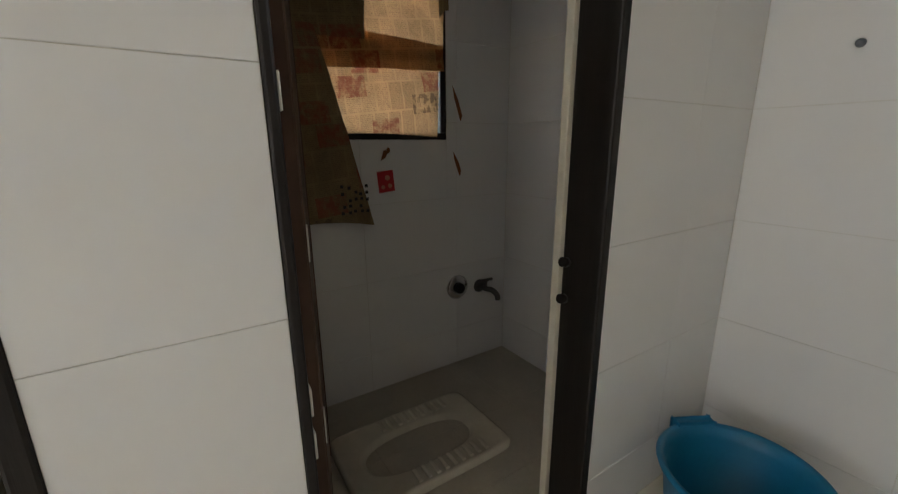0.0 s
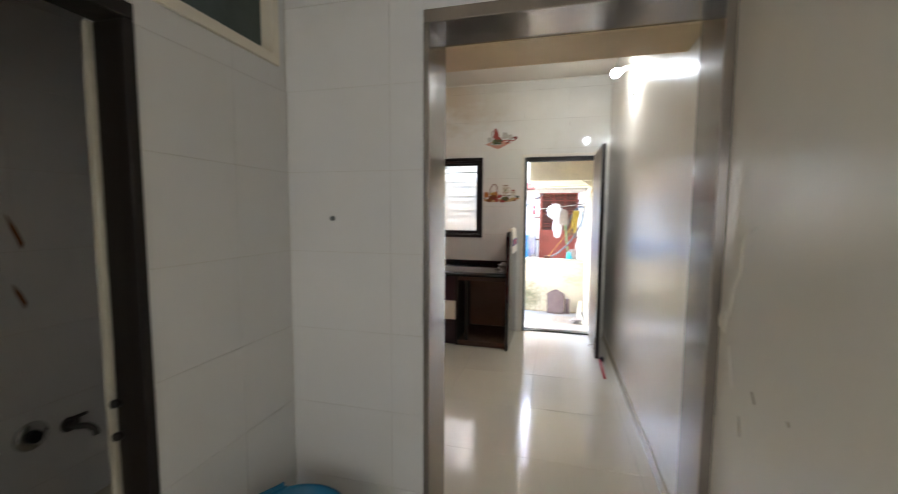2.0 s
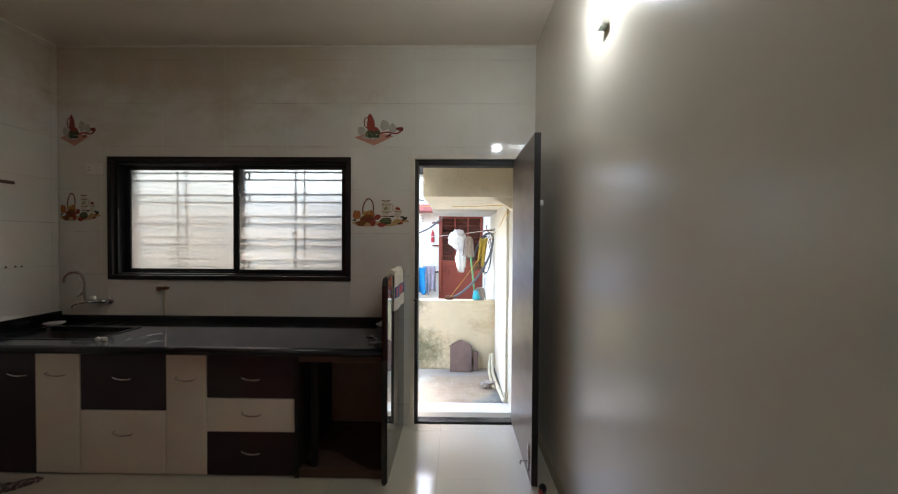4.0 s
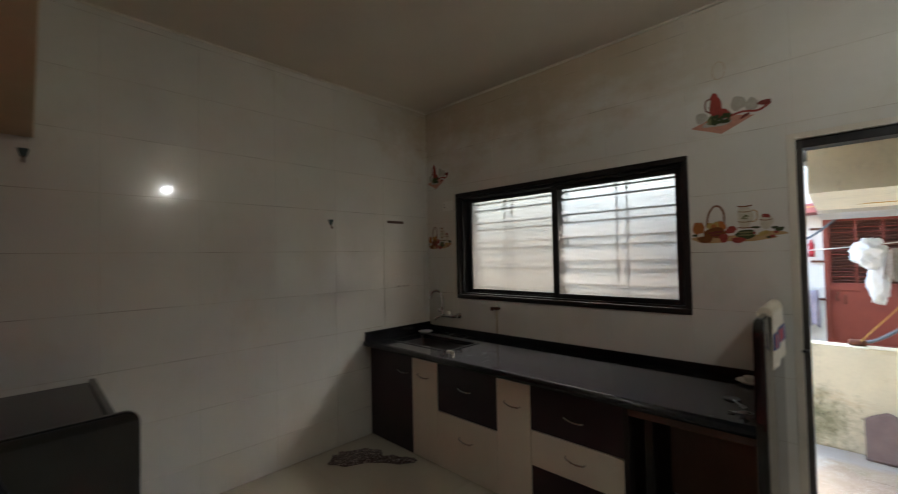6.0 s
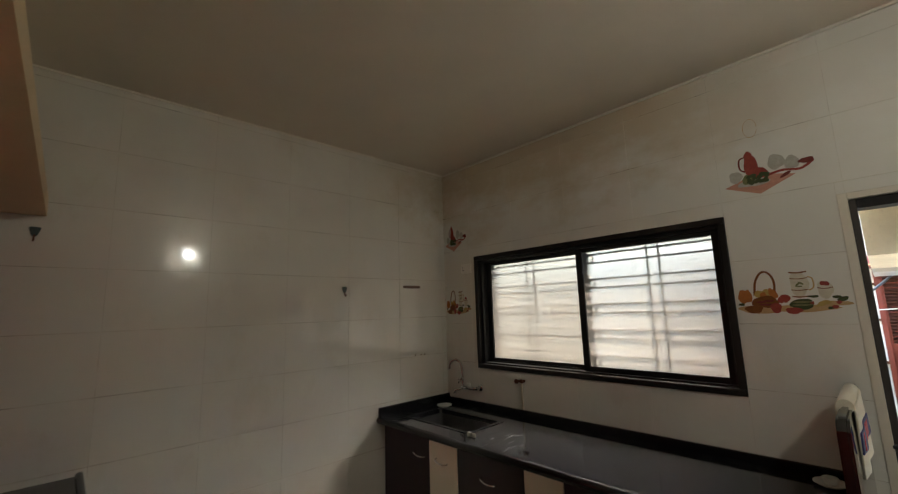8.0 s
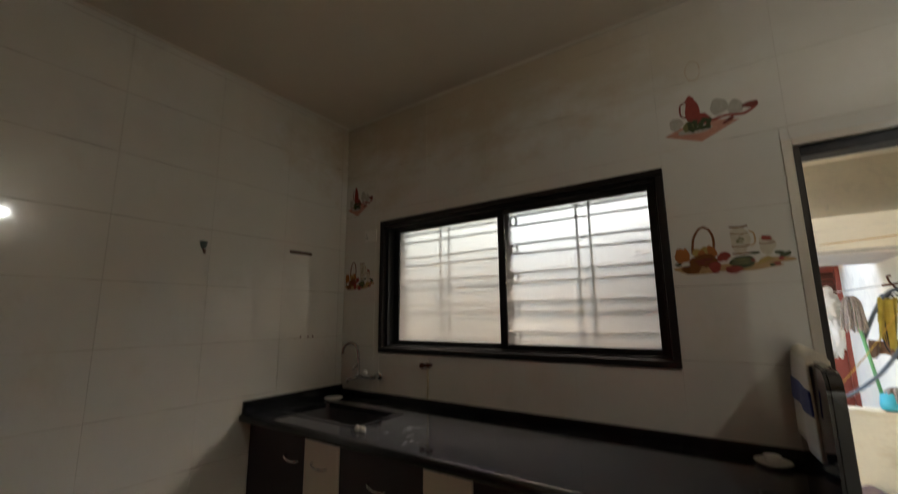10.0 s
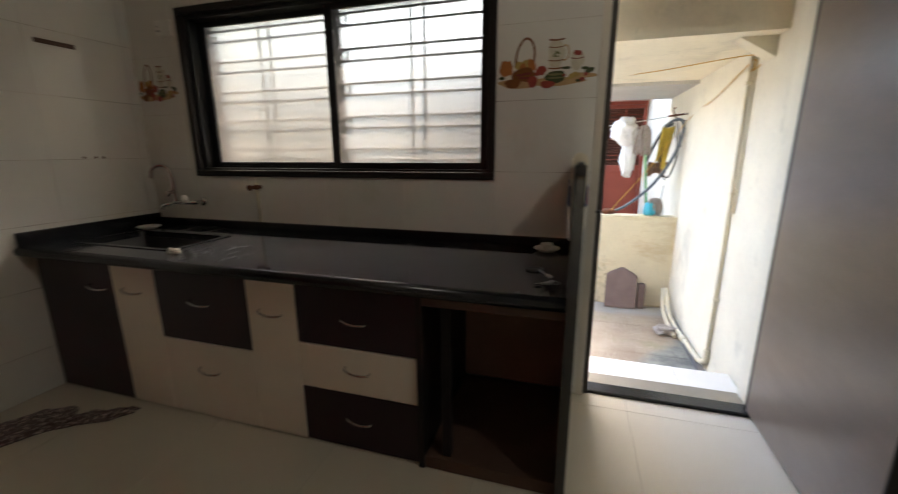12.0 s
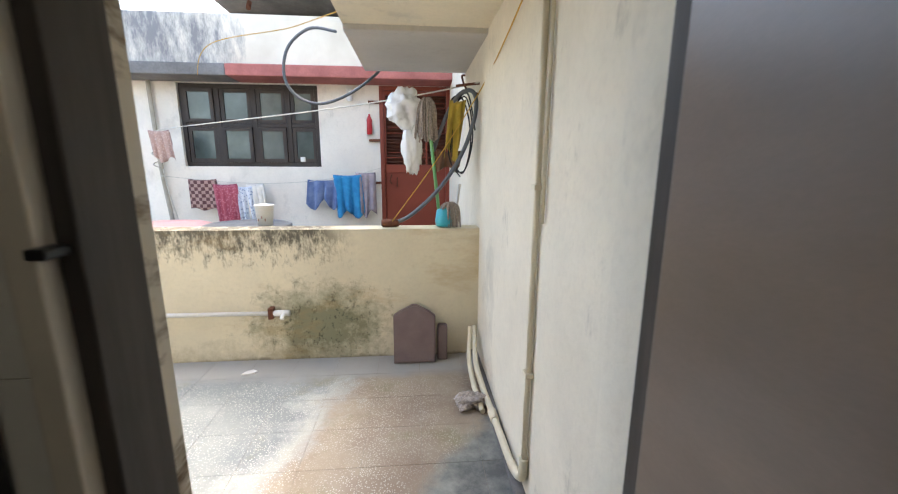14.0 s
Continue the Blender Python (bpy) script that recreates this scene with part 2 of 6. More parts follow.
def stain_plaster(name, base, mossy):
    n = Nodes(name)
    b = Vector(srgb(*base)[:3])
    col = n.mix(n.ramp(n.noise(1.5, 5, 0.6), 0.35, 0.7), tuple(b * 0.86) + (1,), tuple(b * 1.03) + (1,))
    col = n.mix(n.ramp(n.noise(45, 3), 0.45, 0.8, 0, 0.25), col, tuple(b * 0.7) + (1,))
    sep = n.t.nodes.new("ShaderNodeSeparateXYZ")
    n.t.links.new(n.geo.outputs["Position"], sep.inputs[0])
    x, z = sep.outputs[0], sep.outputs[2]
    if mossy:
        # black streaks that run down from the coping
        streak = n.noise(13, 7, 0.8, (1.5, 1, 0.7))
        reach = n.ramp(z, 0.28, 0.64, 0.30, 0.0)
        black = n.ramp(n.math("SUBTRACT", streak, reach), 0.33, 0.50)
        side = n.ramp(n.math("ADD", x, n.math("MULTIPLY", n.noise(4), 0.3)), 2.65, 2.9, 1, 0)
        top = n.ramp(z, 0.30, 0.44, 0, 1)
        col = n.mix(n.math("MULTIPLY", n.math("MULTIPLY", black, side), n.math("MULTIPLY", top, 0.85)), col, srgb(52, 48, 38))
        # a patch of green-grey moss
        dx = n.math("MULTIPLY", n.math("SUBTRACT", x, 2.52), 1.5)
        dz = n.math("MULTIPLY", n.math("SUBTRACT", z, -0.02), 2.4)
        d = n.math("SQRT", n.math("ADD", n.math("MULTIPLY", dx, dx), n.math("MULTIPLY", dz, dz)))
        rag = n.math("ADD", d, n.math("MULTIPLY", n.math("SUBTRACT", n.noise(7, 6, 0.75), 0.5), 1.5))
        col = n.mix(n.ramp(rag, 0.28, 0.78, 0.85, 0.0), col, srgb(104, 105, 76))
        fleck = n.math("MULTIPLY", n.ramp(n.noise(38, 5, 0.75, (1, 1, 0.7), (1, 2, 8)), 0.55, 0.64), n.ramp(rag, 0.3, 0.95, 0.8, 0.0))
        col = n.mix(fleck, col, srgb(58, 56, 42))
        low = n.math("ADD", n.math("MULTIPLY", n.math("ADD", z, 0.09), 3.2), n.math("MULTIPLY", n.noise(6, 6, 0.75, (1, 1, 1), (3, 0, 1)), 1.6))
        foot = n.ramp(n.math("ADD", z, n.math("MULTIPLY", n.noise(9, 5, 0.7, (1, 1, 0.4), (4, 4, 4)), 0.09)), -0.215, -0.195, 0.7, 0.0)
        col = n.mix(foot, col, srgb(86, 76, 60))
        rust = n.ramp(n.noise(2.1, 5, 0.7, (0.6, 1, 1.6), (7, 1, 3)), 0.56, 0.70, 0, 0.45)
        col = n.mix(rust, col, srgb(168, 138, 88))
        col = n.mix(n.math("MULTIPLY", n.ramp(low, 0.15, 0.75, 0.6, 0.0), n.ramp(x, 2.5, 3.1, 1, 0.25)), col, srgb(128, 118, 92))
    else:
        blot = n.ramp(n.noise(2.3, 6, 0.7, (1, 1, 0.8), (5, 2, 7)), 0.56, 0.74)
        col = n.mix(n.math("MULTIPLY", blot, 0.45), col, srgb(150, 143, 130))
        grime = n.ramp(n.noise(5.5, 7, 0.75, (1, 1, 0.5), (2, 9, 4)), 0.60, 0.76)
        col = n.mix(n.math("MULTIPLY", grime, 0.5), col, srgb(122, 116, 104))
    n.set(Base_Color=col, Roughness=0.9)
    n.bump(n.noise(55, 5, 0.7), 0.35, 0.004)
    return n.m


PARAPET_PAINT = stain_plaster("mossy_cream_plaster", (218, 207, 178), True)
BALCONY_PAINT = stain_plaster("balcony_cream_plaster", (226, 218, 198), False)
NEIGHBOUR_PAINT = stain_plaster("neighbour_off_white_plaster", (232, 225, 212), False)
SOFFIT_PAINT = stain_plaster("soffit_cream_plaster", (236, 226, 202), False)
# one soffit's two planes drawn level; their difference in tone put into colour
SOFFIT_GREY = stain_plaster("soffit_plaster_greyer_copy", (196, 192, 184), False)


def sooty_plaster():
    n = Nodes("sooty_parapet_plaster")
    sep = n.t.nodes.new("ShaderNodeSeparateXYZ")
    n.t.links.new(n.geo.outputs["Position"], sep.inputs[0])
    base = n.mix(n.ramp(n.noise(2, 5), 0.3, 0.7), srgb(206, 196, 178), srgb(228, 220, 204))
    drip = n.noise(3.2, 7, 0.75, (1.4, 1, 0.5))
    side = n.ramp(sep.outputs[0], 0.9, 2.0, 0.0, 0.45)
    soot = n.ramp(n.math("SUBTRACT", drip, side), 0.34, 0.58)
    n.set(Base_Color=n.mix(n.math("MULTIPLY", soot, 0.85), base, srgb(96, 98, 104)), Roughness=0.9)
    n.bump(n.noise(40, 5, 0.7), 0.4, 0.004)
    return n.m


SOOTY = sooty_plaster()


def cream_gloss():
    """Glossy cream oil paint over uneven plaster."""
    n = Nodes("glossy_cream_wall_paint")
    b = Vector(srgb(226, 218, 202)[:3])
    col = n.mix(n.ramp(n.noise(1.3, 5), 0.15, 0.85), tuple(b * 0.93) + (1,), tuple(b * 1.03) + (1,))
    n.set(Base_Color=col, Roughness=n.ramp(n.noise(2, 1), 0.2, 0.8, 0.20, 0.255))
    n.bump(n.noise(2.2, 2, 0.4), 0.2, 0.02)
    return n.m


CREAM_GLOSS = cream_gloss()


def terrazzo():
    """Old terrazzo: grey on one side, brown on the other, a damp cement patch by the door, pale chips."""
    n = Nodes("weathered_terrazzo_tile")
    sep = n.t.nodes.new("ShaderNodeSeparateXYZ")
    n.t.links.new(n.geo.outputs["Position"], sep.inputs[0])
    x, y = sep.outputs[0], sep.outputs[1]
    wander = n.math("MULTIPLY", n.math("SUBTRACT", n.noise(2.4, 5, 0.65), 0.5), 0.9)
    edge = n.math("ADD", n.math("SUBTRACT", x, n.math("MULTIPLY", y, 0.24)), wander)
    grey = n.mix(n.ramp(n.noise(3, 5), 0.35, 0.65), srgb(104, 110, 111), srgb(134, 137, 133))
    brown = n.mix(n.ramp(n.noise(2.2, 5, 0.6, (1, 1, 1), (2, 6, 1)), 0.35, 0.65), srgb(132, 113, 95), srgb(156, 141, 119))
    col = n.mix(n.ramp(edge, 2.12, 2.34), grey, brown)
    chalk = n.math("MULTIPLY", n.ramp(edge, 2.05, 2.18), n.ramp(edge, 2.22, 2.38, 1, 0))
    col = n.mix(n.math("MULTIPLY", chalk, 0.5), col, srgb(186, 186, 176))
    green = n.ramp(n.noise(2.7, 6, 0.7, (1, 1, 1), (1, 3, 5)), 0.54, 0.68, 0, 0.6)
    col = n.mix(green, col, srgb(116, 112, 76))
    far = n.math("ADD", n.math("MULTIPLY", n.noise(3, 4), 0.25), y)
    col = n.mix(n.ramp(far, 1.98, 2.08, 0, 0.85), col, srgb(158, 154, 146))
    damp = n.math("ADD", n.math("SUBTRACT", n.math("MULTIPLY", x, 0.8), n.math("MULTIPLY", y, 0.6)), n.math("MULTIPLY", wander, 0.35))
    patch = n.ramp(damp, 1.94, 2.02)
    vor = n.node("ShaderNodeTexVoronoi", Scale=105.0)
    n.t.links.new(n.coords(), vor.inputs["Vector"])
    chip = n.math("MULTIPLY", n.ramp(vor.outputs["Distance"], 0.26, 0.36, 1, 0), n.ramp(n.noise(3.2, 4), 0.36, 0.56, 0.15, 1))
    chip = n.math("MULTIPLY", chip, n.ramp(far, 1.95, 2.05, 1, 0))
    col = n.mix(n.math("MULTIPLY", chip, 0.5), col, srgb(214, 210, 196))
    cement = n.mix(n.ramp(n.noise(6, 6, 0.7), 0.35, 0.65), srgb(80, 83, 84), srgb(146, 148, 138))
    col = n.mix(n.math("MULTIPLY", patch, 0.92), col, cement)
    n.set(Base_Color=col, Roughness=n.ramp(n.noise(3, 4), 0.35, 0.65, 0.4, 0.75))
    n.bump(n.noise(120, 3, 0.6), 0.2)
    return n.m


TERRAZZO = terrazzo()


def dusty_granite():
    """Polished black granite with wiped, dusty streaks."""
    n = Nodes("dusty_black_counter_granite")
    smear = n.ramp(n.noise(6, 8, 0.8, (0.8, 1.8, 1)), 0.46, 0.70)
    wipe = n.ramp(n.noise(26, 4, 0.7, (1.0, 0.22, 1), (3, 1, 2)), 0.48, 0.66)
    patch = n.ramp(n.noise(1.6, 3, 0.5), 0.42, 0.60, 0.1, 1.0)
    dust = n.math("MULTIPLY", n.math("MAXIMUM", n.math("MULTIPLY", smear, 0.6), wipe), patch)
    col = n.mix(dust, (0.010, 0.010, 0.011, 1), (0.045, 0.047, 0.048, 1))
    n.set(Base_Color=col, Roughness=n.ramp(dust, 0, 1, 0.06, 0.34))
    n.bump(n.noise(90, 3), 0.02)
    return n.m


COUNTER_TOP = dusty_granite()


def newsprint(name, paper, through_light):
    """Old newspaper: columns of fine type, dark headlines and rust-coloured picture blocks."""
    n = Nodes(name)
    sep = n.t.nodes.new("ShaderNodeSeparateXYZ")
    n.t.links.new(n.geo.outputs["Position"], sep.inputs[0])
    y, z = sep.outputs[1], sep.outputs[2]
    flat = n.t.nodes.new("ShaderNodeCombineXYZ")
    skew = n.math("ADD", y, n.math("MULTIPLY", z, 0.12))
    n.put(flat, "0", skew)
    n.put(flat, "1", n.math("SUBTRACT", z, n.math("MULTIPLY", y, 0.12)))
    col = n.mix(n.ramp(n.noise(5, 5, 0.65), 0.35, 0.7), srgb(*[int(c * 0.80) for c in paper]), srgb(*paper))

    def blocks(width, height, bias, offset):
        brick = n.t.nodes.new("ShaderNodeTexBrick")
        brick.offset = offset
        n.t.links.new(flat.outputs[0], brick.inputs["Vector"])
        for k, v in (("Scale", 1.0), ("Brick Width", width), ("Row Height", height), ("Mortar Size", 0.004), ("Mortar Smooth", 0.2), ("Bias", bias)):
            brick.inputs[k].default_value = v
        brick.inputs["Color1"].default_value = (0, 0, 0, 1)
        brick.inputs["Color2"].default_value = (1, 1, 1, 1)
        brick.inputs["Mortar"].default_value = (0, 0, 0, 1)
        return brick.outputs["Color"], brick.outputs["Fac"]

    tone, gutter = blocks(0.062, 0.115, 0.0, 0.3)
    picture, _ = blocks(0.125, 0.085, -0.1, 0.45)
    line = n.math("SINE", n.math("MULTIPLY", n.math("SUBTRACT", z, n.math("MULTIPLY", y, 0.12)), 900.0))
    type_ = n.math("MULTIPLY", n.ramp(line, -0.2, 0.5), n.ramp(n.noise(170, 2), 0.38, 0.58))
    type_ = n.math("MULTIPLY", type_, n.math("SUBTRACT", 1.0, gutter))
    col = n.mix(n.math("MULTIPLY", type_, 0.45), col, srgb(62, 48, 34))
    col = n.mix(n.ramp(tone, 0.25, 0.9, 0.0, 0.22), col, srgb(104, 78, 52))
    shot = n.math("MULTIPLY", n.ramp(picture, 0.66, 0.72), n.ramp(n.noise(34, 5, 0.7), 0.36, 0.58))
    col = n.mix(n.math("MULTIPLY", shot, 0.75), col, srgb(124, 52, 34))
    head = n.math("MULTIPLY", n.ramp(picture, 0.30, 0.26), n.ramp(picture, 0.16, 0.20))
    bold = n.math("MULTIPLY", head, n.ramp(n.noise(60, 2, 0.5, (1, 1, 0.5)), 0.45, 0.55))
    col = n.mix(n.math("MULTIPLY", bold, 0.6), col, srgb(58, 40, 30))
    n.set(Base_Color=col, Roughness=0.9)
    if through_light:
        tr = n.t.nodes.new("ShaderNodeBsdfTranslucent")
        n.t.links.new(col, tr.inputs["Color"])
        mx = n.t.nodes.new("ShaderNodeMixShader")
        mx.inputs[0].default_value = 0.45
        n.t.links.new(n.b.outputs[0], mx.inputs[1])
        n.t.links.new(tr.outputs[0], mx.inputs[2])
        n.t.links.new(mx.outputs[0], n.out.inputs["Surface"])
    n.bump(n.noise(14, 4), 0.5, 0.01)
    return n.m


# backlit and unlit newsprint: part of the difference is put into the paper colour
NEWS_LIT = newsprint("thin_newspaper_backlit", (196, 150, 100), True)
NEWS = newsprint("yellowed_newspaper_unlit", (142, 120, 82), False)


def frosted(name, rough, tint):
    n = Nodes(name)
    vor = n.node("ShaderNodeTexVoronoi", Scale=38.0)
    n.t.links.new(n.coords((1, 1, 0.8)), vor.inputs["Vector"])
    n.set(Base_Color=tint, Roughness=rough, IOR=1.2)
    n.put(n.b, "Transmission Weight", 1.0)
    n.bump(vor.outputs["Distance"], 0.12, 0.004)
    return n.m


FROSTED = frosted("pebbled_window_glass", 0.72, (0.275, 0.247, 0.20, 1))
FROSTED_BROWN = frosted("dusty_pebbled_window_glass", 0.65, (0.235, 0.198, 0.148, 1))


def old_glass():
    n = Nodes("old_grey_window_glass")
    col = n.mix(n.ramp(n.noise(2, 4), 0.3, 0.7), srgb(50, 62, 60), srgb(92, 104, 100))
    n.set(Base_Color=col, Roughness=0.18)
    return n.m


OLD_GLASS = old_glass()


def fabric(name, a, b, scale=60.0, kind="noise"):
    n = Nodes(name)
    if kind == "check":
        t = n.node("ShaderNodeTexChecker", Scale=scale)
        n.t.links.new(n.coords((1, 0, 1)), t.inputs["Vector"])
        f = t.outputs["Fac"]
    elif kind == "dots":
        t = n.node("ShaderNodeTexVoronoi", Scale=scale)
        n.t.links.new(n.coords(), t.inputs["Vector"])
        f = n.ramp(t.outputs["Distance"], 0.3, 0.4, 1, 0)
    else:
        f = n.ramp(n.noise(scale, 3), 0.35, 0.65)
    n.set(Base_Color=n.mix(f, srgb(*a), srgb(*b)), Roughness=0.95)
    n.put(n.b, "Sheen Weight", 0.2)
    n.bump(n.noise(400, 2), 0.3)
    return n.m


TOWEL = fabric("cream_terry_towel", (214, 204, 182), (228, 220, 200), 300)
TOWEL_BLUE = fabric("blue_terry_band", (34, 40, 96), (48, 54, 116), 300)
TOWEL_RED = fabric("red_terry_letters", (176, 40, 62), (194, 54, 74), 300)
RAG = fabric("spotted_rag", (92, 76, 70), (176, 158, 150), 70, "dots")
CLOTH_PINK = fabric("pink_print_cloth", (158, 70, 86), (206, 130, 140), 60, "dots")
CLOTH_CHECK = fabric("maroon_check_cloth", (92, 60, 58), (162, 132, 122), 26, "check")
CLOTH_FLORAL = fabric("blue_white_floral_cloth", (206, 210, 216), (120, 136, 160), 45, "dots")
CLOTH_WHITE = fabric("off_white_cloth", (216, 210, 198), (228, 222, 212), 20)
CLOTH_DENIM = fabric("faded_blue_cloth", (84, 104, 146), (112, 130, 164), 12)
CLOTH_BLUE = fabric("bright_blue_cloth", (22, 116, 164), (34, 136, 184), 12)
CLOTH_GREY = fabric("mauve_grey_cloth", (138, 126, 132), (158, 146, 150), 12)
CLOTH_TAN = fabric("tan_lace_cloth", (170, 140, 128), (196, 172, 158), 60, "dots")
CLOTH_YELLOW = fabric("mustard_cloth", (150, 128, 42), (176, 150, 58), 14)
CLOTH_BROWN = fabric("brown_hem_cloth", (100, 72, 54), (118, 88, 66), 14)
MOP_STRING = fabric("dirty_mop_string", (138, 126, 116), (176, 164, 152), 80)
POLY_BAG = plain("white_polythene", srgb(236, 236, 234), 0.3, vary=0.05, scale=8, fine=40, bump=0.1)
GREEN_STICK = plain("green_stick", srgb(112, 170, 110), 0.4, vary=0.12)
TEAL = plain("teal_plastic", srgb(60, 170, 184), 0.4, vary=0.12)


def glow(name, colour, strength):
    n = Nodes(name)
    n.set(Emission_Color=colour, Emission_Strength=strength, Base_Color=(0.8, 0.8, 0.8, 1))
    return n.m


BULB_GLOW = glow("lit_bulb", (0.92, 0.97, 1.0, 1), 6.0)
DECAL = {k: plain("print_" + k, srgb(*v), 0.15, vary=0.3, scale=40, fine=120, bump=0) for k, v in dict(
    red=(160, 76, 66), dark_red=(128, 66, 58), orange=(184, 118, 66), yellow=(190, 162, 96), green=(124, 124, 86), dark_green=(76, 84, 56),
    brown=(132, 84, 50), tan=(198, 164, 118), cream=(216, 208, 186), pink=(206, 150, 130), glass=(190, 184, 172)).items()}
STICKER_RED = plain("red_sticker", srgb(178, 38, 44), 0.4, vary=0.12)


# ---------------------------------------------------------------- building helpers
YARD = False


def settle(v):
    """The yard beyond the door is drawn on a working grid; this shifts and stretches a point of it to fit the camera's
    view.
    """
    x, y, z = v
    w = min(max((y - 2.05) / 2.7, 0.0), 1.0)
    fitted_y = 1.15 * y - 0.04 if y < 2.05 else 2.3175 + 0.8083 * (y - 2.05) if y < 4.75 else y - 0.25
    return Vector(((1 - w) * (1.054 * x - 0.170) + w * (0.9484 * x + 0.0987), fitted_y, (1 - w) * (1.052 * z - 0.0814) + w * (0.9448 * z + 0.0285)))


def thing(name, at, label, category, group="", kind=""):
    ob = new(name)
    ob.empty_display_size = 0.1
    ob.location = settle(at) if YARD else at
    return tagged(ob, label, category, group, kind)


def part(name, bm, material, parent=None, label=""):
    """One mesh object from a bmesh drawn in world coordinates."""
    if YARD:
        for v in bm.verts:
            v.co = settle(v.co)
    me = bpy.data.meshes.new(name)
    bm.to_mesh(me)
    bm.free()
    me.materials.append(material)
    ob = new(name, me)
    if parent is not None:
        ob.parent = parent
        if parent.type == "EMPTY":
            ob.matrix_parent_inverse = Matrix.Translation(parent.location).inverted()
    if label:
        ob["label"] = label
    return ob


def add_box(bm, x0, x1, y0, y1, z0, z1, bevel=0.0, m=None):
    g = bmesh.ops.create_cube(bm, size=1.0)
    for v in g["verts"]:
        v.co = Vector((x0 + (v.co.x + 0.5) * (x1 - x0), y0 + (v.co.y + 0.5) * (y1 - y0), z0 + (v.co.z + 0.5) * (z1 - z0)))
        if m is not None:
            v.co = m @ v.co
    if bevel:
        edges = list({e for v in g["verts"] for e in v.link_edges})
        bmesh.ops.bevel(bm, geom=edges, offset=bevel, segments=2, affect="EDGES", profile=0.5)
    return bm


def box(name, x0, x1, y0, y1, z0, z1, material, parent=None, bevel=0.003, label="", m=None):
    return part(name, add_box(bmesh.new(), x0, x1, y0, y1, z0, z1, bevel, m), material, parent, label)


def smooth(bm):
    for f in bm.faces:
        f.smooth = True
    return bm


def spline(points, steps=10):
    p = [Vector(q) for q in points]
    p = [p[0]] + p + [p[-1]]
    out = []
    for i in range(1, len(p) - 2):
        for k in range(steps):
            t = k / steps
            a, b, c, d = p[i - 1:i + 3]
            out.append(0.5 * ((2 * b) + (c - a) * t + (2 * a - 5 * b + 4 * c - d) * t * t + (3 * b - a - 3 * c + d) * t ** 3))
    return out + [p[-2]]


def add_tube(bm, points, radius, sides=10, curved=True, taper=1.0):
    pts = spline(points) if curved and len(points) > 2 else [Vector(q) for q in points]
    rings, up = [], Vector((0.31, 0.17, 0.93))
    for i, p in enumerate(pts):
        d = (pts[min(i + 1, len(pts) - 1)] - pts[max(i - 1, 0)]).normalized()
        if abs(d.dot(up)) > 0.97:
            up = Vector((0.9, 0.3, 0.1))
        a = d.cross(up).normalized()
        b = d.cross(a)
        up = -b if b.dot(up) < 0 else b
        r = radius * (1 + (taper - 1) * i / max(1, len(pts) - 1))
        rings.append([bm.verts.new(p + r * (math.cos(2 * math.pi * k / sides) * a + math.sin(2 * math.pi * k / sides) * d.cross(a))) for k in range(sides)])
    for r, s in zip(rings, rings[1:]):
        for k in range(sides):
            f = bm.faces.new((r[k], r[(k + 1) % sides], s[(k + 1) % sides], s[k]))
            f.smooth = True
    bm.faces.new(rings[0][::-1])
    bm.faces.new(rings[-1])
    return bm


def tube(name, points, radius, material, parent=None, label="", sides=10, curved=True, taper=1.0):
    bm = add_tube(bmesh.new(), points, radius, sides, curved, taper)
    bmesh.ops.recalc_face_normals(bm, faces=bm.faces)
    return part(name, bm, material, parent, label)


def add_lathe(bm, profile, centre, sides=32, axis="z", squash=(1, 1)):
    """Turns a profile of (radius, height) about an axis through the centre."""
    rings = []
    for r, h in profile:
        ring = []
        for k in range(sides):
            a = 2 * math.pi * k / sides
            u, v = r * math.cos(a) * squash[0], r * math.sin(a) * squash[1]
            co = {"z": (u, v, h), "x": (h, u, v), "y": (u, h, v)}[axis]
            ring.append(bm.verts.new(Vector(centre) + Vector(co)))
        rings.append(ring)
    for r, s in zip(rings, rings[1:]):
        for k in range(sides):
            f = bm.faces.new((r[k], r[(k + 1) % sides], s[(k + 1) % sides], s[k]))
            f.smooth = True
    for ring in (rings[0], rings[-1]):
        bm.faces.new(ring)
    bmesh.ops.recalc_face_normals(bm, faces=bm.faces)
    return bm


def lathe(name, profile, centre, material, parent=None, label="", sides=32, axis="z", squash=(1, 1)):
    return part(name, add_lathe(bmesh.new(), profile, centre, sides, axis, squash), material, parent, label)


def prism(name, outline, thick, frame_m, material, parent=None, label="", bevel=0.0):
    """A flat shape, drawn in u and v and given a thickness along w, set into the world by frame_m."""
    bm = bmesh.new()
    a = [bm.verts.new((u, v, 0)) for u, v in outline]
    b = [bm.verts.new((u, v, thick)) for u, v in outline]
    bm.faces.new(a[::-1])
    bm.faces.new(b)
    n = len(outline)
    for i in range(n):
        bm.faces.new((a[i], a[(i + 1) % n], b[(i + 1) % n], b[i]))
    bmesh.ops.recalc_face_normals(bm, faces=bm.faces)
    if bevel:
        edges = [e for e in bm.edges if abs(e.verts[0].co.z - e.verts[1].co.z) < 1e-6]
        bmesh.ops.bevel(bm, geom=edges, offset=bevel, segments=2, affect="EDGES")
    bm.transform(frame_m)
    return part(name, bm, material, parent, label)


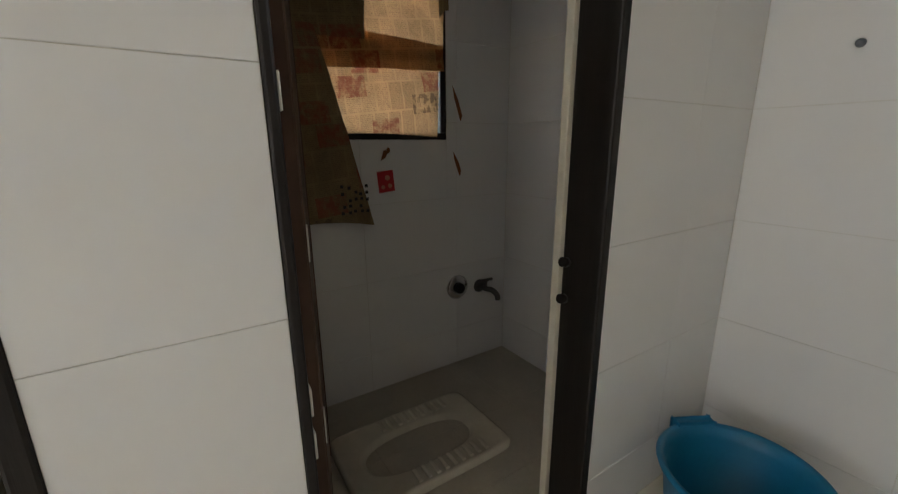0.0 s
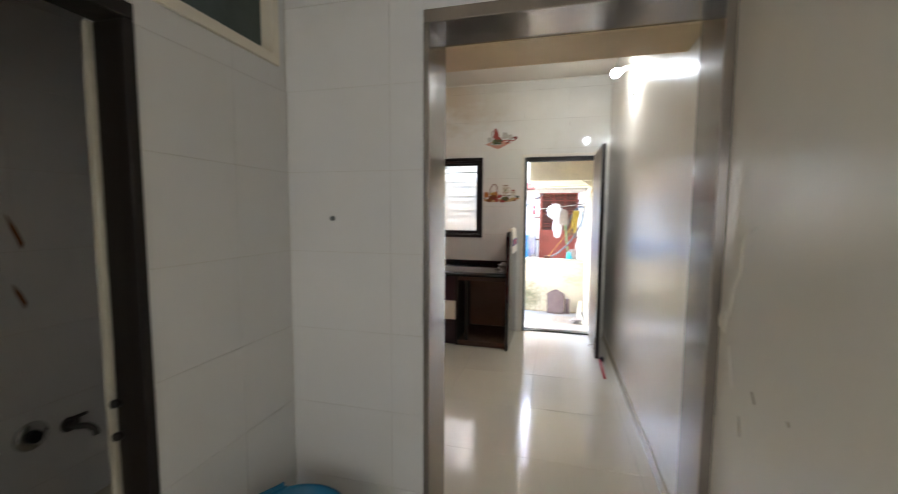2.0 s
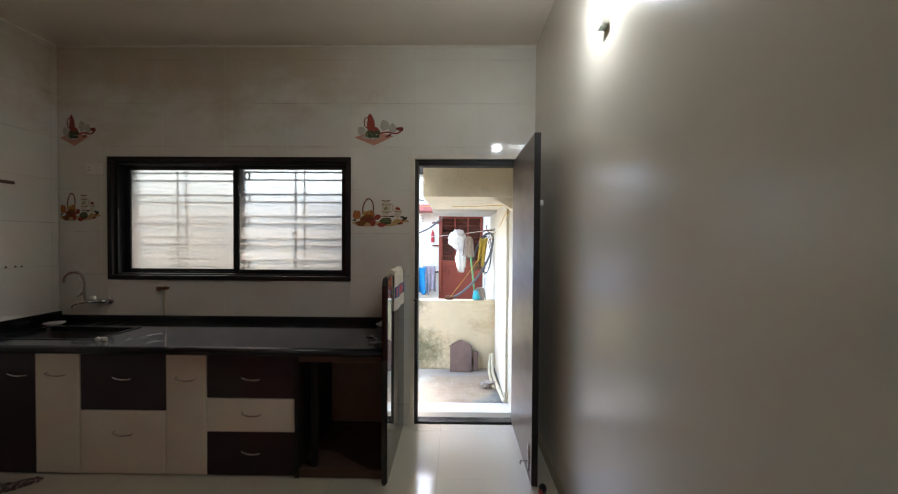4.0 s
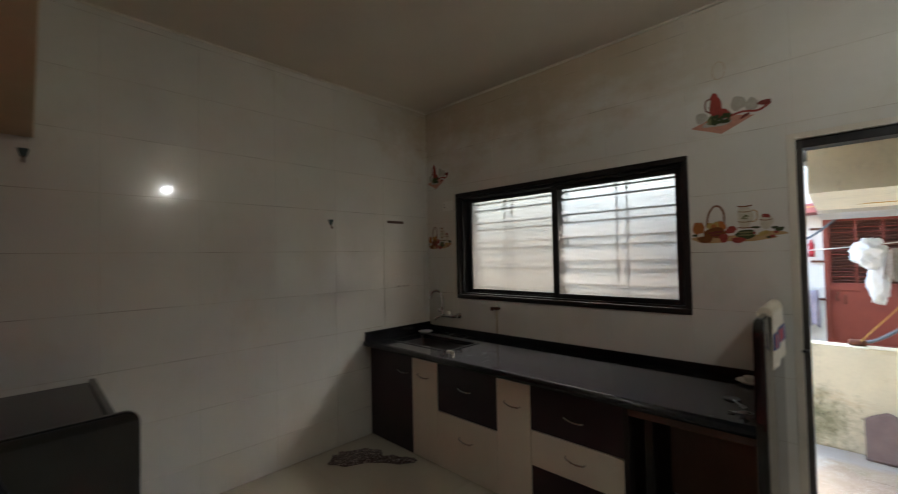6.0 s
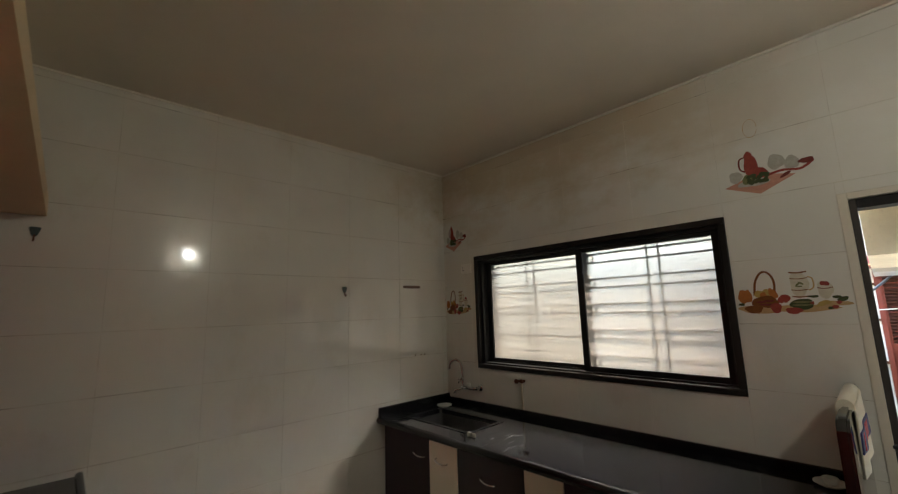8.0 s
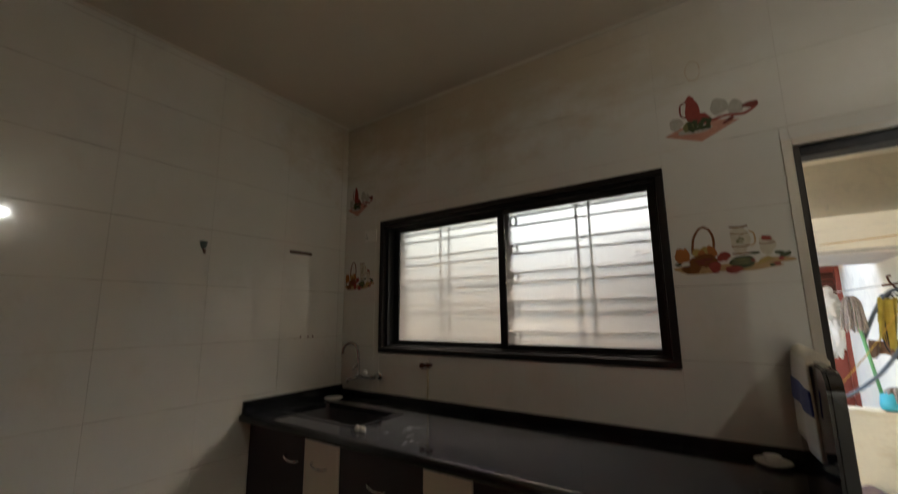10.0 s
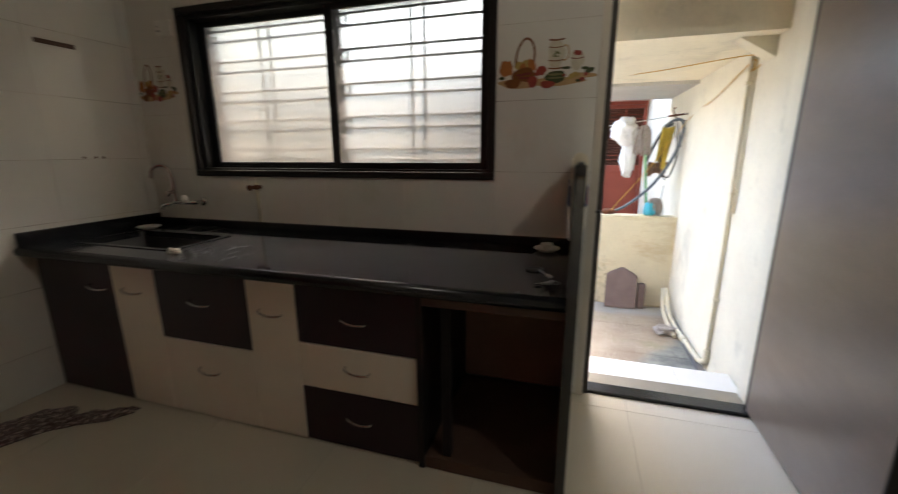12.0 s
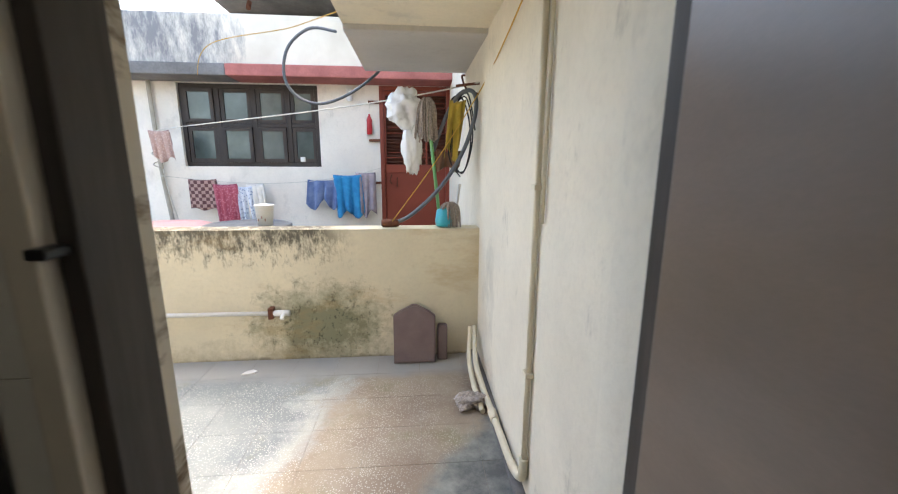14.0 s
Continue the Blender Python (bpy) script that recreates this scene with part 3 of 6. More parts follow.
FACING_MINUS_Y = Matrix(((1, 0, 0, 0), (0, 0, -1, 0), (0, 1, 0, 0), (0, 0, 0, 1)))  # u: x, v: z, w: -y
FACING_PLUS_X = Matrix(((0, 0, 1, 0), (1, 0, 0, 0), (0, 1, 0, 0), (0, 0, 0, 1)))  # u: y, v: z, w: x


def rects_minus(rect, holes):
    """The rectangle less the holes, as rectangles (u0, u1, v0, v1)."""
    todo = [rect]
    for a0, a1, b0, b1 in holes:
        nxt = []
        for u0, u1, v0, v1 in todo:
            if a0 >= u1 or a1 <= u0 or b0 >= v1 or b1 <= v0:
                nxt.append((u0, u1, v0, v1))
                continue
            if a0 > u0:
                nxt.append((u0, a0, v0, v1))
            if a1 < u1:
                nxt.append((a1, u1, v0, v1))
            m0, m1 = max(u0, a0), min(u1, a1)
            if b0 > v0:
                nxt.append((m0, m1, v0, b0))
            if b1 < v1:
                nxt.append((m0, m1, b1, v1))
        todo = nxt
    return todo


def add_plate(bm, rect, holes, w0, w1, place):
    """One connected plate over rect (u0, u1, v0, v1) with rectangular holes, w0 to w1 thick; place(u, v, w) gives the point."""
    us = sorted({rect[0], rect[1], *[h[i] for h in holes for i in (0, 1)]})
    vs = sorted({rect[2], rect[3], *[h[i] for h in holes for i in (2, 3)]})
    us = [u for u in us if rect[0] <= u <= rect[1]]
    vs = [v for v in vs if rect[2] <= v <= rect[3]]
    verts = {}

    def vert(i, j, k):
        if (i, j, k) not in verts:
            verts[i, j, k] = bm.verts.new(place(us[i], vs[j], (w0, w1)[k]))
        return verts[i, j, k]

    def solid(i, j):
        if not (0 <= i < len(us) - 1 and 0 <= j < len(vs) - 1):
            return False
        u, v = (us[i] + us[i + 1]) / 2, (vs[j] + vs[j + 1]) / 2
        return not any(h[0] < u < h[1] and h[2] < v < h[3] for h in holes)

    for i in range(len(us) - 1):
        for j in range(len(vs) - 1):
            if not solid(i, j):
                continue
            for k in (0, 1):
                bm.faces.new([vert(i, j, k), vert(i + 1, j, k), vert(i + 1, j + 1, k), vert(i, j + 1, k)])
            for di, dj, a, b in ((-1, 0, (i, j), (i, j + 1)), (1, 0, (i + 1, j), (i + 1, j + 1)), (0, -1, (i, j), (i + 1, j)), (0, 1, (i, j + 1), (i + 1, j + 1))):
                if not solid(i + di, j + dj):
                    bm.faces.new([vert(*a, 0), vert(*b, 0), vert(*b, 1), vert(*a, 1)])
    bmesh.ops.recalc_face_normals(bm, faces=bm.faces)


def slab(name, axis, u0, u1, v0, v1, w0, w1, material, holes=(), label="", category="wall"):
    """A wall or floor with openings through it. axis x: u is y, v is z; axis y: u is x, v is z; axis z: u is x, v is y."""
    bm = bmesh.new()
    for a0, a1, b0, b1 in rects_minus((u0, u1, v0, v1), holes):
        if axis == "x":
            add_box(bm, w0, w1, a0, a1, b0, b1)
        elif axis == "y":
            add_box(bm, a0, a1, w0, w1, b0, b1)
        else:
            add_box(bm, a0, a1, b0, b1, w0, w1)
    ob = part(name, bm, material)
    return tagged(ob, label, category, kind="structure")


TILE_MESHES = {}


def tile_mesh(axis, a, b, thick, material):
    key = (axis, round(a, 3), round(b, 3), thick, material.name)
    if key not in TILE_MESHES:
        bm = bmesh.new()
        e = 0.0006
        lo = [bm.verts.new(p + (0,)) for p in ((0, 0), (a, 0), (a, b), (0, b))]
        mid = [bm.verts.new(p + (thick - e,)) for p in ((0, 0), (a, 0), (a, b), (0, b))]
        hi = [bm.verts.new(p + (thick,)) for p in ((e, e), (a - e, e), (a - e, b - e), (e, b - e))]
        for r, s in ((lo, mid), (mid, hi)):
            for k in range(4):
                bm.faces.new((r[k], r[(k + 1) % 4], s[(k + 1) % 4], s[k]))
        bm.faces.new(hi)
        me = bpy.data.meshes.new("tile")
        bm.to_mesh(me)
        bm.free()
        me.materials.append(material)
        TILE_MESHES[key] = me
    return TILE_MESHES[key]


def tiles(parent, origin, u, v, us, vs, material, holes=(), thick=0.002, gap=0.0012, name="tile", upright=None):
    """Lays tiles between the joint lines us and vs on the plane through origin spanned by u and v; w = u x v faces the room."""
    u, v = Vector(u), Vector(v)
    w = u.cross(v)
    turn = Matrix((u, v, w)).transposed().to_4x4()
    side = gap if upright is None else upright
    for u0, u1 in zip(us, us[1:]):
        for v0, v1 in zip(vs, vs[1:]):
            for a0, a1, b0, b1 in rects_minus((u0, u1, v0, v1), holes):
                if a1 - a0 < 0.012 or b1 - b0 < 0.012:
                    continue
                me = tile_mesh("t", a1 - a0 - side, b1 - b0 - gap, thick, material)
                ob = new(name, me)
                ob.parent = parent
                jig = random.uniform(-0.0004, 0.0004)
                ob.matrix_basis = Matrix.Translation(Vector(origin) + u * (a0 + side / 2) + v * (b0 + gap / 2) + w * (jig - thick)) @ turn


def lines(lo, hi, first, step):
    out = [lo]
    k = math.ceil((lo + 0.01 - first) / step)
    while first + k * step < hi - 0.01:
        out.append(first + k * step)
        k += 1
    return out + [hi]


# ---------------------------------------------------------------- plan (metres)
# kitchen: x 0 to 3.64, y -3.14 to 0; corridor: x 1.95 to 3.64, y -8 to -3.2; toilet: x 0.93 to 1.85; balcony beyond y 0.25
XR, YK, YC, XC, H = 3.64, -3.14, -3.20, 1.95, 2.88
YFK = -2.97
T = 0.002
WIN = (0.385, 2.25, 1.10, 2.04)
DOOR = (2.70, 3.54, 0.0, 2.06)

wall_north = slab("wall_north", "y", -0.15, XR + 0.2, -0.2, 3.1, T, 0.25, KITCHEN_GROUT, [WIN, (DOOR[0], DOOR[1], -0.19, DOOR[3])], "tiled kitchen wall with a window and the balcony door")
wall_west = slab("wall_west", "x", -3.4, 0.008, -0.1, 3.0, -0.15, -T, KITCHEN_GROUT, (), "kitchen side wall in glossy off-white tiles")
wall_east = slab("wall_east", "x", -9.0, 0.008, -0.1, 3.0, XR, XR + 0.15, CREAM_GLOSS, (), "glossy cream painted wall with scuffs and plaster bumps")
wall_red = slab("wall_red", "y", -0.008, 2.40, -0.1, H, YC + 0.02, YK, RED_PAINT, (), "red painted wall below the loft")
wall_cross = slab("wall_cross", "y", 1.83, XR, -0.1, 2.95, YC + T, YC + 0.02, WALL_GROUT, [(2.575, XR + 0.1, -0.11, 2.16)], "wall between corridor and kitchen")
wall_pier = slab("wall_pier", "y", 2.40, 2.575, 0.0, 2.16, YC + 0.02, YFK, RED_PAINT, (), "short pier beside the kitchen doorway")
wall_over = slab("wall_over_door", "y", 2.40, XR, 2.16, 2.88, YC + 0.02, YFK - 0.1, RED_PAINT, (), "wall over the kitchen doorway")
# the last hole is an unseen opening added beside the hall fill lamp
wall_corridor = slab("wall_corridor", "x", -9.0, YC + T, -0.1, 2.95, XC - 0.12, XC - T, WALL_GROUT, [(-4.588, -3.855, 0.0, 1.95), (-5.62, -4.87, 0.0, 1.95), (-4.55, -3.25, 1.99, 2.45), (-8.5, -7.3, 0.9, 2.2)], "corridor wall with toilet and bathroom doorways")
floor_sub = slab("floor", "z", -0.15, XR, -9.0, 0.25, -0.1, -T, GROUT, (), "pale vitrified tile floor", "floor")
ceiling = slab("ceiling", "z", -0.15, XR + 0.15, -9.0, 0.25, H, H + 0.15, CEILING, [(-0.2, 0.78, -4.75, -3.4)], "plain off-white ceiling", "ceiling")
loft = slab("ceiling_loft", "z", -0.007, XR - 0.001, YK - 0.02, -2.68, 2.108, 2.19, LOFT_PAINT, [(2.40, XR + 0.1, YK - 0.1, YFK)], "tan painted storage loft slab over the kitchen entrance", "loft")
loft_front = slab("wall_loft", "y", 0, XR, 2.19, H, YFK - 0.1, YFK + 0.004, LOFT_PAINT, (), "tan painted wall behind the loft")

baseboard = slab("baseboard", "x", YFK + 0.01, -0.02, 0.0, 0.075, XR - 0.009, XR + 0.001, CARCASS_TILE, (), "low beige tile skirting along the cream wall", "baseboard")

trim_north = slab("trim_ceiling_north", "y", 0.0, XR, H - 0.014, H - 0.0005, -0.012, -0.0005, MARBLE_TRIM, (), "thin pale plaster bead below the ceiling", "trim")
trim_west = slab("trim_ceiling_west", "x", YFK + 0.01, -0.013, H - 0.012, H - 0.0005, 0.0005, 0.009, MARBLE_TRIM, (), "thin pale plaster bead below the ceiling", "trim")

# far end of the corridor: unseen wall, closed so no sky light comes in
wall_hall = slab("wall_hall", "y", 0.5, XR + 0.15, -0.1, 3.0, -9.15, -9.0, CREAM_GLOSS, (), "plain cream wall at the far end of the hall")

# toilet and bathroom
XT = 0.93
TOILET_WIN = (-4.30, -3.655, 1.14, 1.90)
wall_toilet_far = slab("wall_toilet_far", "x", -4.9, -3.21, -0.1, 2.95, XT - 0.15, XT - T, WALL_GROUT, [TOILET_WIN], "tiled toilet wall with a papered window")
wall_toilet_near = slab("wall_toilet_side", "y", XT - 0.15, XC - 0.12, -0.1, 2.95, -3.29 + T, -3.21, WALL_GROUT, (), "tiled toilet side wall")
wall_toilet_left = slab("wall_toilet_partition", "y", XT - 1.3, XC - 0.12, -0.1, 2.95, -4.85, -4.77, WALL_GROUT, (), "tiled partition between toilet and bathroom")
wall_bath_far = slab("wall_bathroom_far", "x", -6.2, -4.85, -0.1, 2.95, -0.5, -0.38, CORR_TILE, (), "bathroom end wall")
wall_bath_side = slab("wall_bathroom_side", "y", -0.4, XC - 0.12, -0.1, 2.95, -6.2, -6.1, CORR_TILE, (), "bathroom side wall")
bath_floor = slab("floor_bathroom", "z", -0.5, -0.15, -6.2, -4.8, -0.1, -0.01, TOILET_TILE, (), "bathroom floor", "floor")
bath_ceiling = slab("ceiling_bathroom", "z", -0.5, -0.16, -6.2, -4.7, H, H + 0.15, CEILING, (), "bathroom ceiling", "ceiling")

# balcony
ZB = -0.255
balcony_floor = slab("floor_balcony", "z", -1.6, 3.6, 0.25, 2.17, ZB - 0.12, ZB - T, GROUT, (), "weathered terrazzo balcony floor with damp stains", "floor")
balcony_wall = slab("wall_balcony", "x", 0.25, 4.9, -3.2, 4.2, 3.566, 3.77, BALCONY_PAINT, (), "off-white plastered side wall of the balcony with grey blotches")
parapet = slab("wall_parapet", "y", -1.6, 3.566, -3.2, 0.634, 2.15, 2.31, PARAPET_PAINT, (), "cream parapet wall with black streaks and moss")
balcony_end = slab("wall_balcony_end", "x", 0.25, 2.15, -0.3, 2.9, -1.75, -1.6, BALCONY_PAINT, (), "plain balcony end wall")
landing = slab("ceiling_landing", "z", 2.76, 3.566, 0.50, 1.98, 1.80, 2.3, SOFFIT_PAINT, (), "cream underside of the stair landing above", "ceiling")
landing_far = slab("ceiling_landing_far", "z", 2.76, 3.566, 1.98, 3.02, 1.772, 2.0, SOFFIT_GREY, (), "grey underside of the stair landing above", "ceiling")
eave = slab("ceiling_balcony", "z", 2.2, 3.566, 0.25, 0.55, 2.07, 2.2, SOFFIT_PAINT, (), "cream plastered eave above the balcony door", "ceiling")
ground = slab("ground", "z", -300, 300, -300, 300, -3.4, -3.2, GREY_BAND, (), "bare cement ground below the balcony", "ground")

# ---------------------------------------------------------------- kitchen window
win = thing("window_1", (1.32, 0.05, 1.1), "black aluminium sliding window with pebbled glass", "window", kind="structure")
x0, x1, z0, z1 = WIN
for nm, b in (("surround", (x0, x1, -0.012, 0.25, z0, z0 + 0.035)), ("surround", (x0, x1, -0.012, 0.25, z1 - 0.035, z1)),
              ("surround", (x0, x0 + 0.035, -0.0119, 0.25, z0 + 0.035, z1 - 0.035)), ("surround", (x1 - 0.035, x1, -0.0119, 0.25, z0 + 0.035, z1 - 0.035))):
    box(nm, *b, BLACK_WOOD, win, 0.004)
fx0, fx1, fz0, fz1 = x0 + 0.035, x1 - 0.035, z0 + 0.035, z1 - 0.035
for b in ((fx0, fx1, 0.02, 0.13, fz0, fz0 + 0.012), (fx0, fx1, 0.02, 0.13, fz1 - 0.022, fz1), (fx0, fx0 + 0.022, 0.021, 0.129, fz0 + 0.012, fz1 - 0.022), (fx1 - 0.012, fx1, 0.021, 0.129, fz0 + 0.012, fz1 - 0.022)):
    box("outer_frame", *b, BLACK_ALU, win, 0.002)
box("sill_track", fx0 + 0.022, fx1 - 0.012, 0.072, 0.078, fz0 + 0.012, fz0 + 0.024, BLACK_ALU, win, 0.001)


def sash(a0, a1, y, glass, hidden, right):
    s = box("sash", a0, a0 + 0.045, y, y + 0.028, fz0 + 0.013, fz1 - 0.023, BLACK_ALU, win, 0.002)
    box("stile", a1 - right, a1, y, y + 0.028, fz0 + 0.013, fz1 - 0.023, BLACK_ALU, s, 0.002)
    for b0, b1 in ((fz0 + 0.013, fz0 + 0.046), (fz1 - 0.05, fz1 - 0.023)):
        box("rail", a0 + 0.045, a1 - right, y + 0.001, y + 0.027, b0, b1, BLACK_ALU, s, 0.002)
    p = box("pane", a0 + 0.04, a1 - right + 0.005, y + 0.012, y + 0.016, fz0 + 0.042, fz1 - 0.045, glass, s, 0, hidden)
    p.visible_shadow = False
    return s


mid = 1.355
sash(fx0 + 0.024, mid + 0.03, 0.085, FROSTED_BROWN, "dusty brownish pebbled glass", 0.045)
sash(mid - 0.028, fx1 - 0.012, 0.04, FROSTED, "pebbled obscure glass", 0.034)

grill = thing("window_grill", (1.32, 0.2, 1.1), "grey-white iron bar grill close behind the panes", "window grill")
# bars moved close behind each pane so they look sharp from the camera
for z in [1.18 + 0.79 * f for k in range(5) for f in (0.02 + 0.2155 * k, 0.094 + 0.2155 * k)]:
    tube("bar", [(x0 + 0.035, 0.128, z), (1.38, 0.128, z)], 0.0058, GRILL_PAINT, grill, sides=8, curved=False)
    tube("bar", [(1.385, 0.066, z), (x1 - 0.04, 0.066, z)], 0.0058, GRILL_PAINT, grill, sides=8, curved=False)
for x, y in ((0.83, 0.135), (0.90, 0.135), (1.80, 0.074), (1.87, 0.074)):
    tube("upright", [(x, y, z0 + 0.04), (x, y, z1 - 0.04)], 0.0058, GRILL_PAINT, grill, sides=8, curved=False)
for i, z in enumerate(1.18 + 0.79 * (0.057 + 0.2155 * k) for k in range(5)):
    tube("scroll", [(1.425 + 0.02 * math.cos(a / 5 * math.pi), 0.066, z + 0.028 * math.sin(a / 5 * math.pi)) for a in range(11)], 0.0058, GRILL_PAINT, grill, sides=8)

# ---------------------------------------------------------------- balcony door
frame1 = thing("door_frame", (3.12, 0.0, 0.0), "black painted door frame with white marble edging", "door frame", kind="structure")
box("edging", DOOR[0], DOOR[0] + 0.035, -0.006, 0.126, 0.0, DOOR[3], MARBLE_TRIM, frame1)
box("edging", DOOR[0] + 0.035, DOOR[1], -0.006, 0.25, DOOR[3] - 0.03, DOOR[3], MARBLE_TRIM, frame1)
box("edging", DOOR[1] - 0.03, DOOR[1], 0.12, 0.25, 0.0, DOOR[3] - 0.03, BALCONY_PAINT, frame1)
box("jamb", DOOR[0] + 0.035, DOOR[0] + 0.06, 0.02, 0.125, 0.0, DOOR[3] - 0.03, JAMB_WOOD, frame1)
box("jamb", DOOR[1] - 0.04, DOOR[1], 0.066, 0.118, 0.0, DOOR[3] - 0.03, JAMB_WOOD, frame1)
box("head", DOOR[0] + 0.06, DOOR[1] - 0.04, 0.021, 0.119, DOOR[3] - 0.075, DOOR[3] - 0.03, BLACK_WOOD, frame1)
box("threshold", DOOR[0] + 0.06, DOOR[1] - 0.04, 0.03, 0.115, -0.006, 0.018, GRANITE, frame1)
box("bolt_keep", DOOR[0] + 0.03, DOOR[0] + 0.052, -0.016, 0.022, 0.955, 0.968, BLACK_ALU, frame1)
sill = slab("sill_balcony", "z", DOOR[0], DOOR[1], 0.115, 0.47, ZB - 0.1, -0.02, GROUT, (), "white tiled door step", "door step")

door = thing("door_1", (3.50, 0.0, 0.0), "open flush door in dark brown laminate", "door")
leaf = box("leaf", 3.487, 3.522, -0.762, 0.062, 0.012, 2.028, DOOR_LAM, door, 0.002)
box("edge_strip", 3.4865, 3.5225, -0.769, -0.762, 0.012, 2.028, BLACK_WOOD, door, 0.001)
for z in (0.25, 1.0, 1.78):
    tube("hinge", [(3.527, 0.055, z), (3.527, 0.055, z + 0.1)], 0.007, STEEL, door, sides=10, curved=False)
box("tower_bolt", 3.478, 3.487, -0.71, -0.68, 0.06, 0.22, STEEL, door, 0.002)
tube("bolt_handle", [(3.48, -0.695, 0.12), (3.44, -0.695, 0.12), (3.435, -0.695, 0.10)], 0.005, STEEL, door)
box("latch", 3.522, 3.545, -0.74, -0.67, 1.62, 1.65, STEEL, door, 0.003)

# ---------------------------------------------------------------- kitchen doorway lining
lining = thing("door_frame_kitchen", (3.1, YC, 0), "polished grey-brown lining of the kitchen doorway", "door frame", kind="structure")
box("jamb", 2.575, 2.60, YC - 0.012, YFK + 0.008, 0.0, 2.115, FRAME_METAL, lining, 0.004)
box("jamb", 3.605, XR + 0.001, YC - 0.012, YFK + 0.008, 0.0, 2.115, FRAME_METAL, lining, 0.004)
box("head", 2.575, XR + 0.001, YC - 0.011, YFK + 0.007, 2.115, 2.165, FRAME_METAL, lining, 0.004)

# ---------------------------------------------------------------- counter and cabinets
ZT, YF, XP = 0.785, -0.735, 2.625
counter = thing("kitchen_counter", (1.3, -0.37, 0.735), "long black granite kitchen counter with raised edges", "counter")
SINK = (0.17, 0.80, -0.58, -0.25)
bm = bmesh.new()
add_plate(bm, (0.0, XP, YF, 0.0), [SINK], ZT - 0.03, ZT, lambda u, v, w: (u, v, w))
part("worktop", bm, COUNTER_TOP, counter)
bm = bmesh.new()
add_tube(bm, [(0.0, YF - 0.004, ZT - 0.022), (XP, YF - 0.004, ZT - 0.022)], 0.024, 16, False)
part("nosing", bm, GRANITE, counter)
box("upstand", 0.022, XP, -0.02, 0.0, ZT, 0.828, GRANITE, counter, 0.004)
box("upstand", 0.0, 0.022, YF - 0.012, 0.0, ZT - 0.02, 0.856, GRANITE, counter, 0.004)

sink = thing("sink", (0.48, -0.41, 0.6), "sunken stainless steel kitchen sink", "sink")
bm = bmesh.new()
a0, a1, b0, b1 = SINK
add_box(bm, a0 - 0.004, a1 + 0.004, b0 - 0.004, b1 + 0.004, 0.60, ZT + 0.028, 0.03)
for f in [f for f in bm.faces if f.calc_center_median().z > ZT - 0.001]:
    bm.faces.remove(f)
part("bowl", smooth(bm), SINK_STEEL, sink)
bm = bmesh.new()
add_plate(bm, (a0 - 0.018, a1 + 0.018, b0 - 0.018, b1 + 0.018), [(a0 + 0.004, a1 - 0.004, b0 + 0.004, b1 - 0.004)], ZT, ZT + 0.004, lambda u, v, w: (u, v, w))
part("rim", bm, GRANITE, sink)
lathe("drain", [(0.045, 0.0), (0.045, 0.006), (0.03, 0.004)], (0.48, -0.41, 0.60), CHROME, sink)

panel = thing("end_panel", (XP + 0.016, -0.38, 0.0), "tall black granite end panel with polished sides and rounded corner", "panel")
R = 0.06
arc = [(-0.765 + R - R * math.cos(a), 1.205 - R + R * math.sin(a)) for a in [k * math.pi / 16 for k in range(9)]]
prism("slab", [(-0.002, 0.0), (-0.765, 0.0)] + arc + [(-0.002, 1.205)], 0.034, Matrix.Translation((XP, 0, 0)) @ FACING_PLUS_X, POLISHED, panel, bevel=0.008)

# each door or drawer front: x0, x1, z0, z1, colour, handle x
YFRONT = -0.69


def handle(parent, x, z, y, w=0.11):
    tube("handle", [(x - w / 2, y, z + 0.014), (x - w / 2 + 0.008, y - 0.02, z + 0.010), (x, y - 0.028, z), (x + w / 2 - 0.008, y - 0.02, z - 0.001), (x + w / 2, y, z + 0.001)], 0.005, CHROME, parent, "curved chrome handle")


def cabinet(label, x0, x1, fronts):
    cab = thing("base_cabinet", ((x0 + x1) / 2, -0.35, 0.0), label, "cabinet", "cabinets below the counter")
    body = bmesh.new()
    add_box(body, x0 + 0.001, x1 - 0.001, YFRONT + 0.02, -0.02, 0.004, 0.58)
    add_box(body, x0 + 0.001, x1 - 0.001, YFRONT + 0.02, YFRONT + 0.10, 0.58, 0.75)
    part("body", body, CARCASS, cab)
    for z0, z1, mat, word, hx, hz in fronts:
        d = box("door" if z1 - z0 > 0.5 else "drawer_front", x0 + 0.002, x1 - 0.002, YFRONT - (0.004 if mat is CREAM_LAM else 0), YFRONT + 0.018, z0, z1, mat, cab, 0.003, word)
        handle(d, hx, hz, YFRONT - 0.004)
    return cab


cabinet("dark maroon laminate cabinet with one tall door", 0.003, 0.535, [(0.005, 0.745, MAROON, "dark maroon door", 0.44, 0.60)])
cabinet("narrow cream laminate pull-out cabinet", 0.535, 0.805, [(0.008, 0.745, CREAM_LAM, "narrow cream door", 0.665, 0.60)])
cabinet("maroon drawer above a deep cream drawer", 0.805, 1.325, [(0.39, 0.742, MAROON, "maroon drawer", 1.07, 0.585), (0.008, 0.386, CREAM_LAM, "deep cream drawer", 1.07, 0.25)])
cabinet("narrow cream laminate pull-out cabinet", 1.325, 1.567, [(0.008, 0.742, CREAM_LAM, "narrow cream door", 1.445, 0.58)])
